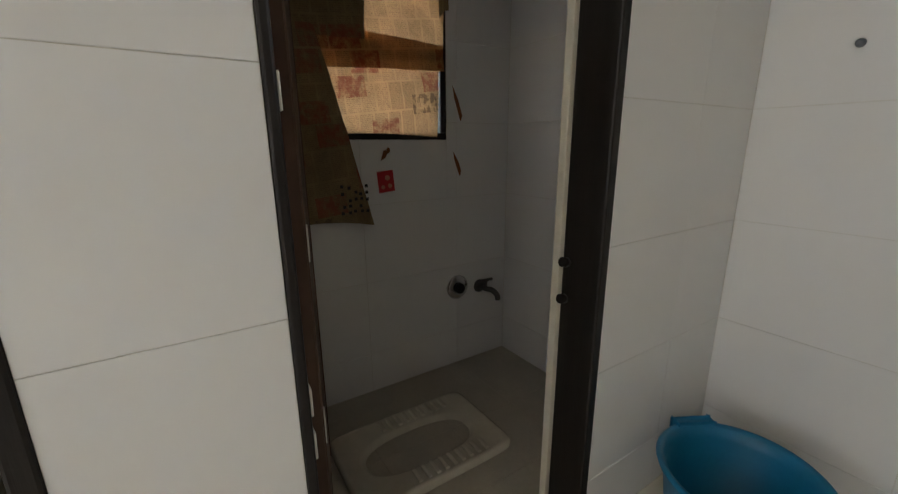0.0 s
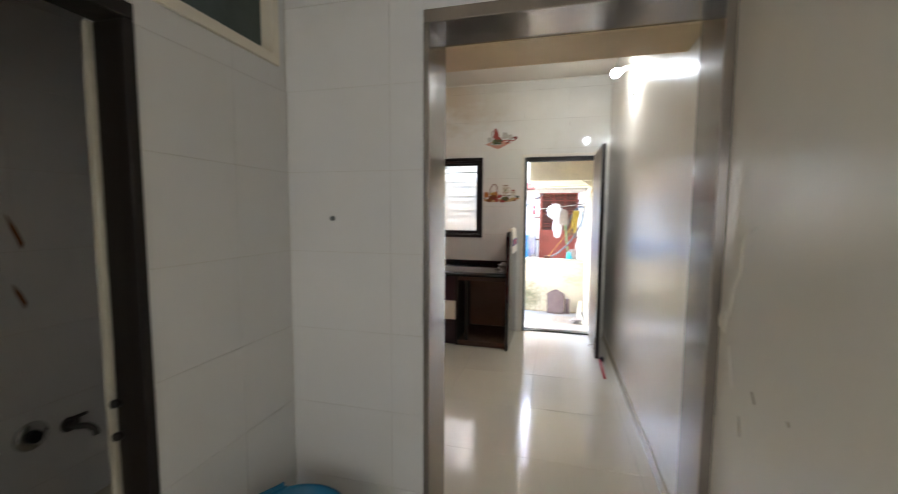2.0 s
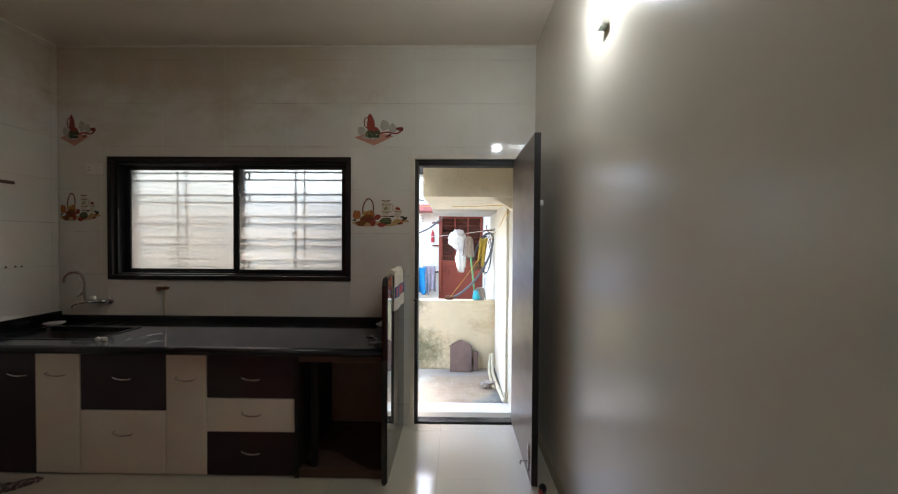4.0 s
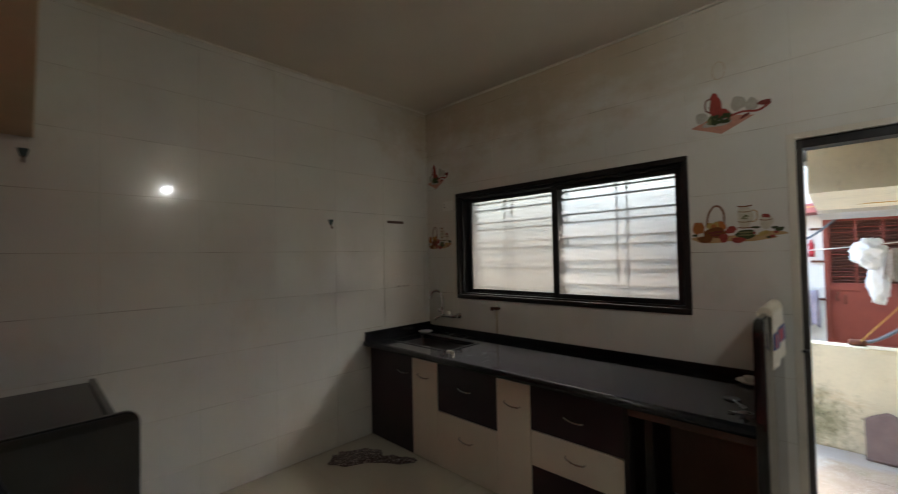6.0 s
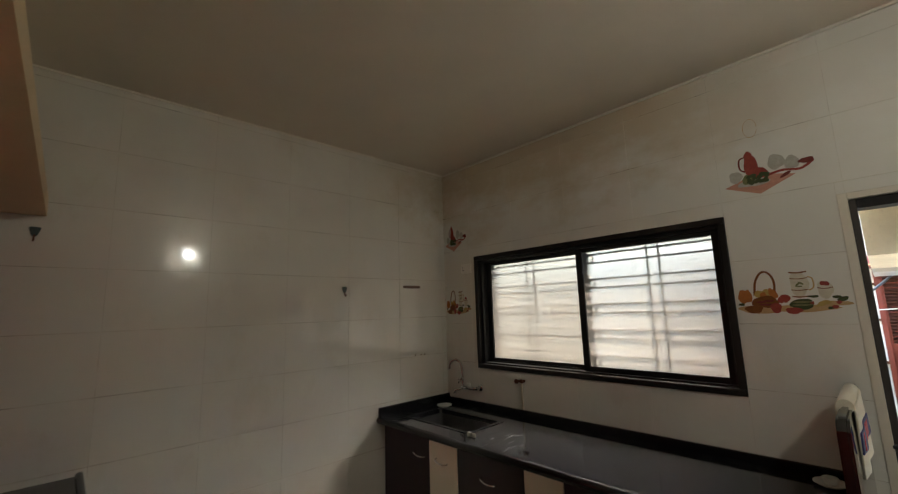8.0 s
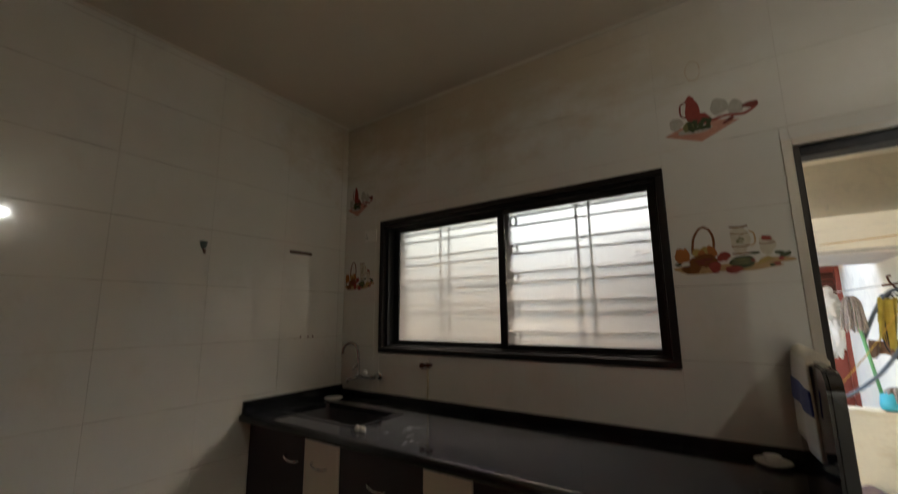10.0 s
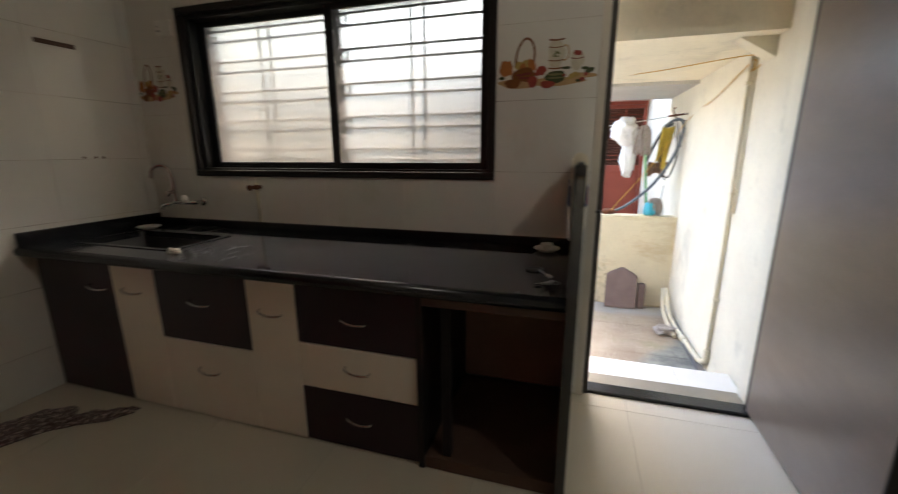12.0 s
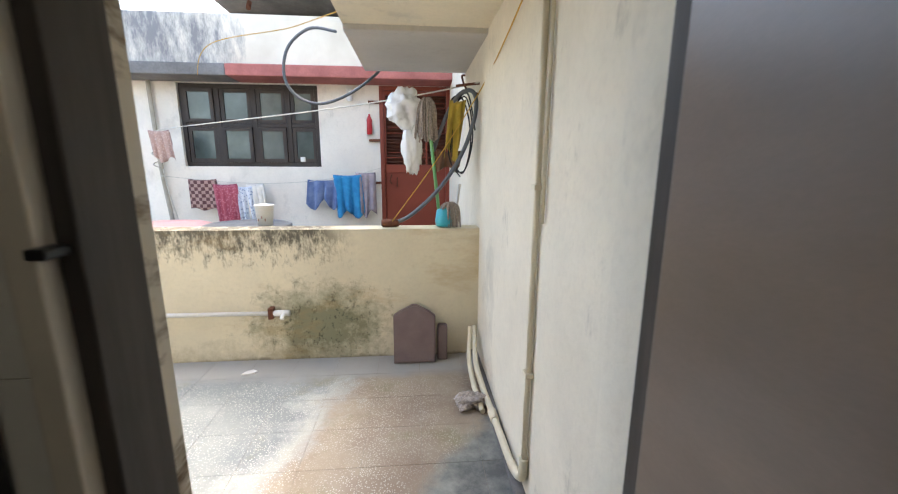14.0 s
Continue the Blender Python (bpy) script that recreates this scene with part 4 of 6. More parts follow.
cabinet("three-drawer cabinet in maroon and cream", 1.567, 2.10, [(0.47, 0.738, MAROON, "maroon drawer", 1.84, 0.59), (0.27, 0.466, CREAM_LAM, "cream drawer", 1.84, 0.375), (0.008, 0.266, MAROON, "maroon drawer", 1.84, 0.15)])
bay = thing("open_bay", (2.36, -0.35, 0.0), "empty open bay below the counter for a gas cylinder", "cabinet", "cabinets below the counter")
box("side_panel", 2.101, 2.125, -0.71, -0.02, 0.004, 0.752, BLACK_WOOD, bay)
box("back_panel", 2.125, XP, -0.06, -0.02, 0.06, 0.752, BACK_BOARD, bay, label="bare brown back board")
box("base_shelf", 2.125, XP, -0.70, -0.06, 0.003, 0.055, CARCASS, bay)
box("top_rail", 2.125, XP, -0.71, -0.685, 0.695, 0.752, CARCASS, bay, label="chipped brown top rail")
box("post", 2.19, 2.225, -0.68, -0.645, 0.055, 0.695, BLACK_WOOD, bay)

# ---------------------------------------------------------------- small granite counter in the corner
side = thing("side_counter", (0.4, -2.8, 0.0), "small black granite corner counter with end panel", "counter")
box("worktop", 0.0, 0.83, YK, -2.46, 0.82, 0.85, GRANITE, side, 0.004)
box("front_rim", 0.0, 0.83, -2.475, -2.445, 0.80, 0.868, GRANITE, side, 0.01)
R = 0.05
arc = [(-2.385 - R + R * math.sin(a), 0.895 - R + R * math.cos(a)) for a in [k * math.pi / 16 for k in range(9)]]
prism("end_slab", [(YK, 0.0), (YK, 0.895)] + arc + [(-2.385, 0.0)], 0.03, Matrix.Translation((0.83, 0, 0)) @ FACING_PLUS_X, POLISHED, side, bevel=0.006)

scallop = thing("scalloped_panel", (0.97, -2.85, 0.0), "loose grey-white marble-look panel with a scalloped edge", "panel")


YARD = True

# ---------------------------------------------------------------- neighbour's house beyond the parapet
YZ = -0.165
house = thing("neighbour_house", (1.0, 4.75, -3.2), "off-white plastered neighbouring house with dark window and red door", "house")
NW, ND = (0.45, 2.06, 1.03, 1.995), (2.79, 3.66, -0.4, 2.0)
bm = bmesh.new()
add_plate(bm, (-9.0, 3.70, -3.2, 2.13), [NW, ND], 4.75, 4.95, lambda u, v, w: (u, w, v))
part("wall", bm, NEIGHBOUR_PAINT, house)
# added dark sheet standing in for the unlit rooms behind the openings
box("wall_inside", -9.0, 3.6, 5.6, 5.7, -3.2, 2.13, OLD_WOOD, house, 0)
box("sunshade", -9.0, 1.18, 4.35, 4.75, 2.0, 2.125, GREY_BAND, house, 0.012, "blackened grey sunshade edge")
box("sunshade", 1.18, 3.70, 4.35, 4.75, 2.001, 2.126, RED_BAND, house, 0.012, "faded red sunshade edge")
box("parapet", -9.0, 3.70, 4.42, 4.56, 2.125, 2.64, SOOTY, house, 0.012, "soot-stained plaster parapet")
box("floor_slab", -9.0, 3.70, 2.06, 4.75, -0.65, -0.45, GREY_BAND, house, 0)
box("upper_wall", 1.05, 3.70, 4.9, 5.1, 2.1, 2.8, NEIGHBOUR_PAINT, house, 0.01)
box("roof_slab", 1.05, 3.9, 4.3, 5.3, 2.80, 2.95, GREY_BAND, house, 0.02)
tube("spout", [(1.45, 4.5, 2.78), (1.45, 4.45, 2.70)], 0.025, RUST_IRON, house, curved=False)

nwin = box("window", NW[0], NW[1], 4.80, 4.86, NW[2], NW[2] + 0.05, OLD_WOOD, house, 0.004, "old dark wooden window with eight panes")
box("frame", NW[0], NW[1], 4.801, 4.861, NW[3] - 0.05, NW[3], OLD_WOOD, nwin, 0.004)
wx = [NW[0], 0.87, 1.29, 1.69, NW[1]]
for i, x in enumerate(wx):
    a = x if i == 0 else x - 0.05 if i == 4 else x - 0.03
    box("mullion", a, a + (0.05 if i in (0, 4) else 0.06), 4.79, 4.862, NW[2] + 0.05, NW[3] - 0.05, OLD_WOOD, nwin, 0.004)
for i in range(4):
    a0, a1 = wx[i] + (0.05 if i == 0 else 0.03), wx[i + 1] - (0.05 if i == 3 else 0.03)
    for b0, b1 in ((NW[2] + 0.05, 1.50), (1.545, NW[3] - 0.05)):
        open_out = 0.03 if (i, b0) in ((0, 1.545), (1, NW[2] + 0.05), (2, NW[2] + 0.05)) else 0.0
        bm = bmesh.new()
        add_plate(bm, (a0 + 0.004, a1 - 0.004, b0 + 0.004, b1 - 0.004), [(a0 + 0.045, a1 - 0.045, b0 + 0.045, b1 - 0.045)], 4.80 - open_out, 4.835 - open_out, lambda u, v, w: (u, w, v))
        part("casement", bm, OLD_WOOD, nwin)
        box("pane", a0 + 0.04, a1 - 0.04, 4.815 - open_out, 4.819 - open_out, b0 + 0.04, b1 - 0.04, OLD_GLASS, nwin, 0)
    box("transom", a0, a1, 4.795, 4.86, 1.50, 1.545, OLD_WOOD, nwin, 0.004)
box("sill_pot", 1.80, 1.86, 4.79, 4.80, 1.09, 1.15, WHITE_PLASTIC, nwin, 0.004)

ndoor = box("door", ND[0] + 0.05, ND[1] - 0.05, 4.80, 4.83, ND[2], 0.98, RUST_DOOR, house, 0.004, "rust-red metal door with louvred upper half")
for b in ((ND[0], ND[0] + 0.05, ND[2], ND[3]), (ND[1] - 0.05, ND[1], ND[2], ND[3]), (ND[0] + 0.05, ND[1] - 0.05, ND[3] - 0.05, ND[3])):
    box("door_frame", b[0], b[1], 4.75, 4.85, b[2], b[3], RUST_DOOR, ndoor, 0.004)
for b in ((ND[0] + 0.05, ND[1] - 0.05, 0.96, 1.06), (ND[0] + 0.05, ND[1] - 0.05, 1.90, 1.95), (ND[0] + 0.05, ND[1] - 0.05, 0.20, 0.26)):
    box("rail", b[0], b[1], 4.785, 4.83, b[2], b[3], RUST_DOOR, ndoor, 0.003)
# added plate behind the slats; hides the sky and keeps the gaps dark
box("backing", ND[0] + 0.05, ND[1] - 0.05, 4.836, 4.85, 0.98, 1.95, DARK_RUST, ndoor, 0)
cw = (ND[1] - ND[0] - 0.10) / 3
for c in range(3):
    s0 = ND[0] + 0.05 + c * cw
    box("stile", s0, s0 + 0.025, 4.786, 4.829, 1.06, 1.90, RUST_DOOR, ndoor, 0.003)
    bm = bmesh.new()
    for k in range(21):
        z = 1.075 + k * 0.0395
        add_box(bm, s0 + 0.025, s0 + cw, -0.018, 0.018, -0.004, 0.004, 0, Matrix.Translation((0, 4.812, z + 0.01)) @ Matrix.Rotation(radians(-35), 4, "X"))
    part("louvre", bm, DARK_RUST, ndoor)
    for z in (1.2, 1.5, 1.8):
        tube("guard", [(s0 + 0.03, 4.784, z - 0.05), (s0 + cw - 0.03, 4.784, z - 0.05), (s0 + cw - 0.015, 4.784, z - 0.02), (s0 + cw - 0.03, 4.784, z + 0.01), (s0 + 0.05, 4.784, z + 0.01)], 0.006, RUST_DOOR, ndoor, sides=6)
tube("pull", [(2.92, 4.80, 0.93), (2.92, 4.76, 0.92), (2.90, 4.76, 0.86), (2.92, 4.79, 0.82)], 0.008, RUST_IRON, ndoor)
tube("pull", [(2.99, 4.80, 0.90), (2.99, 4.775, 0.88), (2.99, 4.775, 0.80), (2.99, 4.80, 0.78)], 0.007, RUST_IRON, ndoor)
for z in (1.79, 1.34, 0.82):
    box("bracket", 2.66, 2.79, 4.70, 4.75, z, z + 0.03, RUST_IRON, house, 0.003)
nb = thing("wall_bulb", (2.44, 4.70, 1.88), "unlit white bulb in a holder on the neighbour's wall", "bulb")
box("plate", 2.40, 2.48, 4.735, 4.75, 1.90, 1.99, WHITE_PLASTIC, nb)
lathe("holder", [(0.02, 0.0), (0.025, -0.04), (0.022, -0.05)], (2.44, 4.70, 1.95), WHITE_PLASTIC, nb, sides=16)
lathe("globe", [(0.012, 0.0), (0.03, -0.02), (0.04, -0.05), (0.03, -0.085), (0.005, -0.095)], (2.44, 4.70, 1.90), POLY_BAG, nb, sides=16)
tube("stem", [(2.44, 4.745, 1.94), (2.44, 4.70, 1.945)], 0.012, WHITE_PLASTIC, nb, curved=False)

bottle = thing("bottle", (2.67, 4.66, 1.42), "red-labelled plastic bottle hung on the wall", "bottle")
lathe("body", [(0.005, 0), (0.032, 0.004), (0.035, 0.06), (0.03, 0.13), (0.034, 0.17), (0.012, 0.22), (0.012, 0.24)], (2.67, 4.69, 1.42), STICKER_RED, bottle, sides=18)
lathe("cap", [(0.014, 0.24), (0.014, 0.26), (0.002, 0.262)], (2.67, 4.69, 1.42), WHITE_PLASTIC, bottle, sides=14)
tube("string", [(2.67, 4.69, 1.68), (2.68, 4.72, 1.79)], 0.002, WHITE_ROPE, bottle, curved=False)

drain = thing("drain_pipe", (0.2, 4.68, -0.45), "stained off-white drainpipe bound with wire on the neighbour's wall", "pipe")
tube("pipe", [(0.18, 4.70, 2.0), (0.20, 4.70, 1.0), (0.26, 4.70, 0.2), (0.28, 4.70, -0.45)], 0.024, OLD_PIPE, drain)
tube("wire", [(0.18 + 0.045 * math.cos(k), 4.68 + 0.045 * math.sin(k), 1.25 - 0.02 * k) for k in range(14)], 0.006, OLD_PIPE, drain, sides=6)
tube("wire", [(0.24, 4.66, 1.0), (0.30, 4.62, 0.7), (0.36, 4.64, 0.35), (0.42, 4.66, 0.1)], 0.006, WHITE_ROPE, drain, sides=6)


def drape(name, x0, x1, y, top, bottom, material, folds=4, depth=0.025, slant=0.0, ragged=0.03, label="", seed=1, group="washing on the lines"):
    """A cloth hung over a line: a short flap behind, a long one in front, with folds that open downwards."""
    rnd = random.Random(seed)
    ph = [rnd.uniform(0, 6.28) for _ in range(3)]
    bm = bmesh.new()
    nu, nv = 22, 16
    rows = []
    for j in range(-5, nv + 1):
        row = []
        for i in range(nu + 1):
            u = i / nu
            if j < 0:
                dz, yy = 0.5 * (top - bottom) * (-j / 5), y + 0.012
            else:
                dz, yy = (top - bottom) * (j / nv), y - 0.006
            v = dz / (top - bottom)
            w = depth * (0.15 + v) * (math.sin(folds * 6.28 * u + ph[0]) + 0.4 * math.sin(folds * 13.1 * u + ph[1] + 2 * v))
            edge = ragged * v * math.sin(9 * u + ph[2])
            sag = 0.012 * math.sin(math.pi * u)
            row.append(bm.verts.new((x0 + (x1 - x0) * u + slant * v + 0.012 * v * math.sin(7 * u + ph[1]), yy + (w if j >= 0 else abs(w) * 0.5), top - sag - dz + edge)))
        rows.append(row)
    for r, s in zip(rows, rows[1:]):
        for i in range(nu):
            f = bm.faces.new((r[i], r[i + 1], s[i + 1], s[i]))
            f.smooth = True
    bmesh.ops.recalc_face_normals(bm, faces=bm.faces)
    ob = part(name, bm, material)
    mod = ob.modifiers.new("thickness", "SOLIDIFY")
    mod.thickness = 0.003
    return tagged(ob, label, "cloth", group)


drape("cloth", 0.54, 0.86, 4.60, 0.885, 0.53, CLOTH_CHECK, 2, 0.012, 0.0, 0.01, "maroon checked cloth folded over a washing line", 2)
drape("dress", 0.82, 1.10, 4.58, 0.83, 0.32, CLOTH_PINK, 4, 0.025, 0.03, 0.04, "pink printed garment on a washing line", 3)
drape("dress", 1.04, 1.26, 4.59, 0.80, 0.33, CLOTH_FLORAL, 3, 0.03, 0.03, 0.03, "blue and white floral garment on a washing line", 4)
drape("towel", 1.20, 1.40, 4.60, 0.83, 0.42, CLOTH_WHITE, 3, 0.02, 0.02, 0.02, "off-white towel on a washing line", 5)
drape("trousers", 1.92, 2.28, 4.60, 0.88, 0.58, CLOTH_DENIM, 3, 0.03, -0.02, 0.07, "faded blue trousers on a washing line", 6)
drape("shirt", 2.22, 2.56, 4.59, 0.94, 0.46, CLOTH_BLUE, 3, 0.035, 0.02, 0.05, "bright blue shirt on a washing line", 7)
drape("shirt", 2.49, 2.73, 4.60, 0.97, 0.46, CLOTH_GREY, 3, 0.03, 0.0, 0.05, "mauve-grey shirt on a washing line", 8)
drape("lace_cloth", 0.33, 0.55, 4.32, 1.42, 1.11, CLOTH_TAN, 3, 0.02, 0.03, 0.03, "small tan lace cloth on the upper line", 9)
line1 = tube("washing_line", [(0.2, 4.66, 0.92), (1.0, 4.6, 0.845), (1.7, 4.6, 0.84), (2.4, 4.6, 0.92), (2.79, 4.72, 1.02)], 0.004, WHITE_ROPE, sides=6)
tagged(line1, "thin white washing line on the neighbour's wall", "washing line")
line2 = tube("washing_line", [(0.2, 4.66, 1.42), (0.5, 4.32, 1.43), (1.2, 3.6, 1.42), (2.4, 2.75, 1.46), (3.05, 2.28, 1.50), (3.54, 1.98, 1.56)], 0.0045, WHITE_ROPE, sides=6)
tagged(line2, "long pale washing line across the gap", "washing line")

# water drums in the gap
for cx, cy, mat, r, word in ((1.83, 2.79, BLUE_PLASTIC, 0.33, "dark blue plastic water drum with a round lid"), (1.2, 2.79, RUST_DOOR, 0.33, "plastic water drum with a faded pinkish lid")):
    drum = thing("water_drum", (cx, cy, -0.45), word, "drum", "water drums")
    lathe("body", [(0.27, -0.45), (r - 0.02, -0.40), (r, 0.1), (r - 0.02, 0.52), (r - 0.06, 0.57)], (cx, cy, 0), BLACK_ALU if mat is BLUE_PLASTIC else mat, drum)
    lathe("lid", [(r + 0.01, 0.555), (r + 0.012, 0.59), (r - 0.02, 0.60), (r - 0.04, 0.592), (0.05, 0.60), (0.01, 0.602)], (cx, cy, 0), RUBBER_PIPE if mat is BLUE_PLASTIC else PINK_LID, drum)
pail = thing("small_bucket", (2.0, 2.70, 0.60), "small white printed plastic bucket on a drum", "bucket")
lathe("pot", [(0.01, 0.0), (0.055, 0.0), (0.07, 0.15), (0.075, 0.155), (0.07, 0.16), (0.062, 0.15), (0.05, 0.012), (0.01, 0.012)], (2.0, 2.70, 0.602), WHITE_PLASTIC, pail)
for k in range(3):
    box("print", 1.965 + 0.025 * k, 1.975 + 0.025 * k, 2.633 - 0.004 * (k == 1), 2.636, 0.64 + 0.02 * (k % 2), 0.66 + 0.02 * (k % 2), CLOTH_TAN, pail, 0.001)

# ---------------------------------------------------------------- things on the balcony
hose = tube("hose", [(3.00, 1.99, 0.70), (3.12, 1.97, 0.76), (3.30, 1.95, 0.93), (3.44, 1.95, 1.15), (3.515, 1.95, 1.38), (3.50, 1.96, 1.50), (3.42, 1.98, 1.49), (3.34, 2.0, 1.36), (3.26, 2.02, 1.15)], 0.0125, RUBBER_PIPE)
tagged(hose, "thick grey water hose looped over the parapet", "hose")
lathe("hose_joint", [(0.018, -0.06), (0.026, -0.05), (0.028, 0.02), (0.02, 0.05)], (2.99, 1.985, 0.705), RUST_IRON, hose, "taped joint", 14, "x")
cable = tube("cable_coil", [(3.45 + 0.07 * math.cos(k * 1.25) - 0.01 * k / 4, 1.99 + 0.004 * (k % 3), 1.28 - 0.02 * (k % 4) + 0.25 * math.sin(k * 1.25)) for k in range(15)], 0.0045, BLACK_CABLE, sides=6)
tagged(cable, "tangled coil of black cable hung on a hook", "cable")
hook3 = thing("wall_hook", (3.53, 2.0, 1.54), "rusty iron bracket with hooks on the wall", "hook")
tube("arm", [(3.55, 2.0, 1.56), (3.40, 2.0, 1.54)], 0.008, RUST_IRON, hook3, curved=False)
tube("hook", [(3.55, 2.03, 1.50), (3.47, 2.03, 1.53), (3.44, 2.03, 1.60), (3.46, 2.03, 1.61)], 0.006, RUST_IRON, hook3)
drape("hanging_cloth", 3.36, 3.46, 1.985, 1.46, 1.13, CLOTH_YELLOW, 2, 0.015, -0.03, 0.05, "mustard yellow cloth hung on a hook", 11, "")
drape("hem_cloth", 3.28, 3.44, 2.0, 1.16, 1.05, CLOTH_BROWN, 2, 0.02, 0.0, 0.02, "brown cloth hung behind the yellow one", 12, "")

bag = thing("plastic_bag", (3.09, 2.25, 1.50), "crumpled white plastic bag tied on the line", "bag")


def crumple(name, centre, rx, ry, rz, material, parent, seed, rough=0.28):
    bm = bmesh.new()
    bmesh.ops.create_icosphere(bm, subdivisions=4, radius=1.0)
    off = Vector((seed * 3.7, seed * 1.3, seed))
    for v in bm.verts:
        d = noise.fractal(v.co * 1.8 + off, 0.7, 2.2, 4)
        ridge = abs(noise.noise(v.co * 3.1 + off))
        v.co *= 1 + rough * d - 0.35 * ridge
        v.co = Vector((v.co.x * rx, v.co.y * ry, v.co.z * rz)) + Vector(centre)
    return part(name, smooth(bm), material, parent)


crumple("knot", (3.09, 2.25, 1.435), 0.12, 0.10, 0.13, POLY_BAG, bag, 2)
crumple("tail", (3.135, 2.25, 1.21), 0.075, 0.06, 0.21, POLY_BAG, bag, 5)


def strings(name, top, spread, length, count, material, parent, seed):
    rnd = random.Random(seed)
    bm = bmesh.new()
    for k in range(count):
        a = rnd.uniform(0, 6.28)
        r = spread * math.sqrt(rnd.random())
        dx, dy = r * math.cos(a), 0.5 * r * math.sin(a)
        L = length * rnd.uniform(0.75, 1.1)
        add_tube(bm, [(top[0] + dx * 0.3, top[1] + dy * 0.3, top[2]), (top[0] + dx * 0.9, top[1] + dy, top[2] - 0.25 * L), (top[0] + dx * 1.1 + rnd.uniform(-0.01, 0.01), top[1] + dy, top[2] - L)], 0.005, 5)
    bmesh.ops.recalc_face_normals(bm, faces=bm.faces)
    return part(name, bm, material, parent)


mop = thing("mop", (3.30, 1.975, 0.68), "string mop with a pale green stick, head up, on the parapet", "mop")
tube("stick", [(3.305, 1.975, 0.682), (3.225, 2.0, 1.42)], 0.011, GREEN_STICK, mop, curved=False)
strings("head", (3.222, 2.0, 1.47), 0.065, 0.24, 60, MOP_STRING, mop, 4)
brush = thing("floor_mop", (3.35, 1.96, 0.68), "teal mop head with dirty strings lying on the parapet", "mop")
lathe("cap", [(0.01, 0.12), (0.045, 0.10), (0.055, 0.03), (0.05, 0.0)], (3.325, 1.965, 0.69), TEAL, brush, sides=20)
strings("strings", (3.365, 1.955, 0.84), 0.07, 0.16, 50, MOP_STRING, brush, 9)
tube("handle", [(3.40, 1.99, 0.72), (3.43, 2.02, 0.95)], 0.009, WHITE_PLASTIC, brush, curved=False)

rope = tube("yellow_rope", [(3.00, 1.96, 0.72), (3.28, 1.95, 1.10), (3.532, 1.90, 1.50), (3.533, 1.3, 1.60), (3.532, 0.78, 1.72), (3.52, 0.75, 1.66), (3.53, 0.74, 1.74), (3.1, 1.3, 1.78), (2.4, 2.1, 1.86), (1.6, 3.0, 1.96), (0.9, 4.35, 2.0)], 0.003, YELLOW_ROPE, sides=6)
tagged(rope, "yellow nylon rope strung from the wall pipe", "rope")
loop = tube("hanging_hose", [(2.62, 2.6, 1.98), (2.42, 2.7, 2.02), (2.25, 2.75, 1.90), (2.21, 2.76, 1.70), (2.30, 2.77, 1.56), (2.47, 2.78, 1.52), (2.68, 2.8, 1.60), (2.86, 2.9, 1.75), (2.93, 2.95, 1.84)], 0.011, RUBBER_PIPE, sides=8)
tagged(loop, "blue-grey hose hanging in a loop from the landing above", "hose")

vp = thing("wall_pipes", (3.52, 0.78, YZ), "cream plastic pipes up the balcony wall", "pipe")
tube("pipe", [(3.530, 0.79, -0.04), (3.530, 0.79, 1.84)], 0.0105, PVC, vp, curved=False)
tube("pipe", [(3.534, 0.74, 0.9), (3.534, 0.74, 1.84)], 0.006, PVC, vp, curved=False)
tube("elbow", [(3.528, 0.79, 0.02), (3.527, 0.79, -0.05), (3.522, 0.83, -0.085), (3.515, 0.9, -0.1)], 0.018, PVC, vp)
tube("low_pipe", [(3.515, 0.88, -0.10), (3.51, 1.25, -0.125), (3.50, 1.45, -0.12), (3.49, 1.62, -0.07), (3.51, 1.80, 0.02), (3.515, 1.88, 0.03)], 0.016, PVC, vp)
tube("low_pipe", [(3.47, 1.28, -0.145), (3.455, 1.48, -0.12), (3.455, 1.66, -0.06), (3.48, 1.80, 0.02), (3.49, 1.88, 0.025)], 0.014, PVC, vp)
tube("collar", [(3.511, 1.18, -0.122), (3.51, 1.26, -0.126)], 0.021, PVC, vp, curved=False)
for z in (0.35, 1.0, 1.6):
    box("clip", 3.515, 3.545, 0.772, 0.808, z, z + 0.018, PVC, vp, 0.002)
skirt = slab("trim_balcony", "y", 3.505, 3.544, YZ - 0.005, YZ + 0.03, 0.48, 1.90, GREY_BAND, (), "rough cement fillet along the wall foot", "trim")

stone = thing("stone_slab", (3.13, 1.85, YZ), "pointed mauve-grey stone slab leant on the parapet", "stone slab")
lean = Matrix.Translation((3.0, 1.835, YZ)) @ Matrix.Rotation(radians(-5), 4, "X") @ FACING_MINUS_Y
prism("slab", [(0, 0), (0.262, 0), (0.262, 0.30), (0.235, 0.325), (0.145, 0.375), (0.118, 0.375), (0.03, 0.33), (0.0, 0.305)], 0.045, lean, STONE_SLAB, stone, bevel=0.008)
prism("rib", [(0.015, 0.015), (0.247, 0.015), (0.247, 0.022), (0.015, 0.022)], 0.05, lean, STONE_SLAB, stone)
brick = prism("stone_block", [(0, 0), (0.062, 0), (0.062, 0.225), (0.05, 0.235), (0.012, 0.235), (0, 0.225)], 0.05, Matrix.Translation((3.278, 1.88, YZ)) @ FACING_MINUS_Y, STONE_SLAB, bevel=0.006)
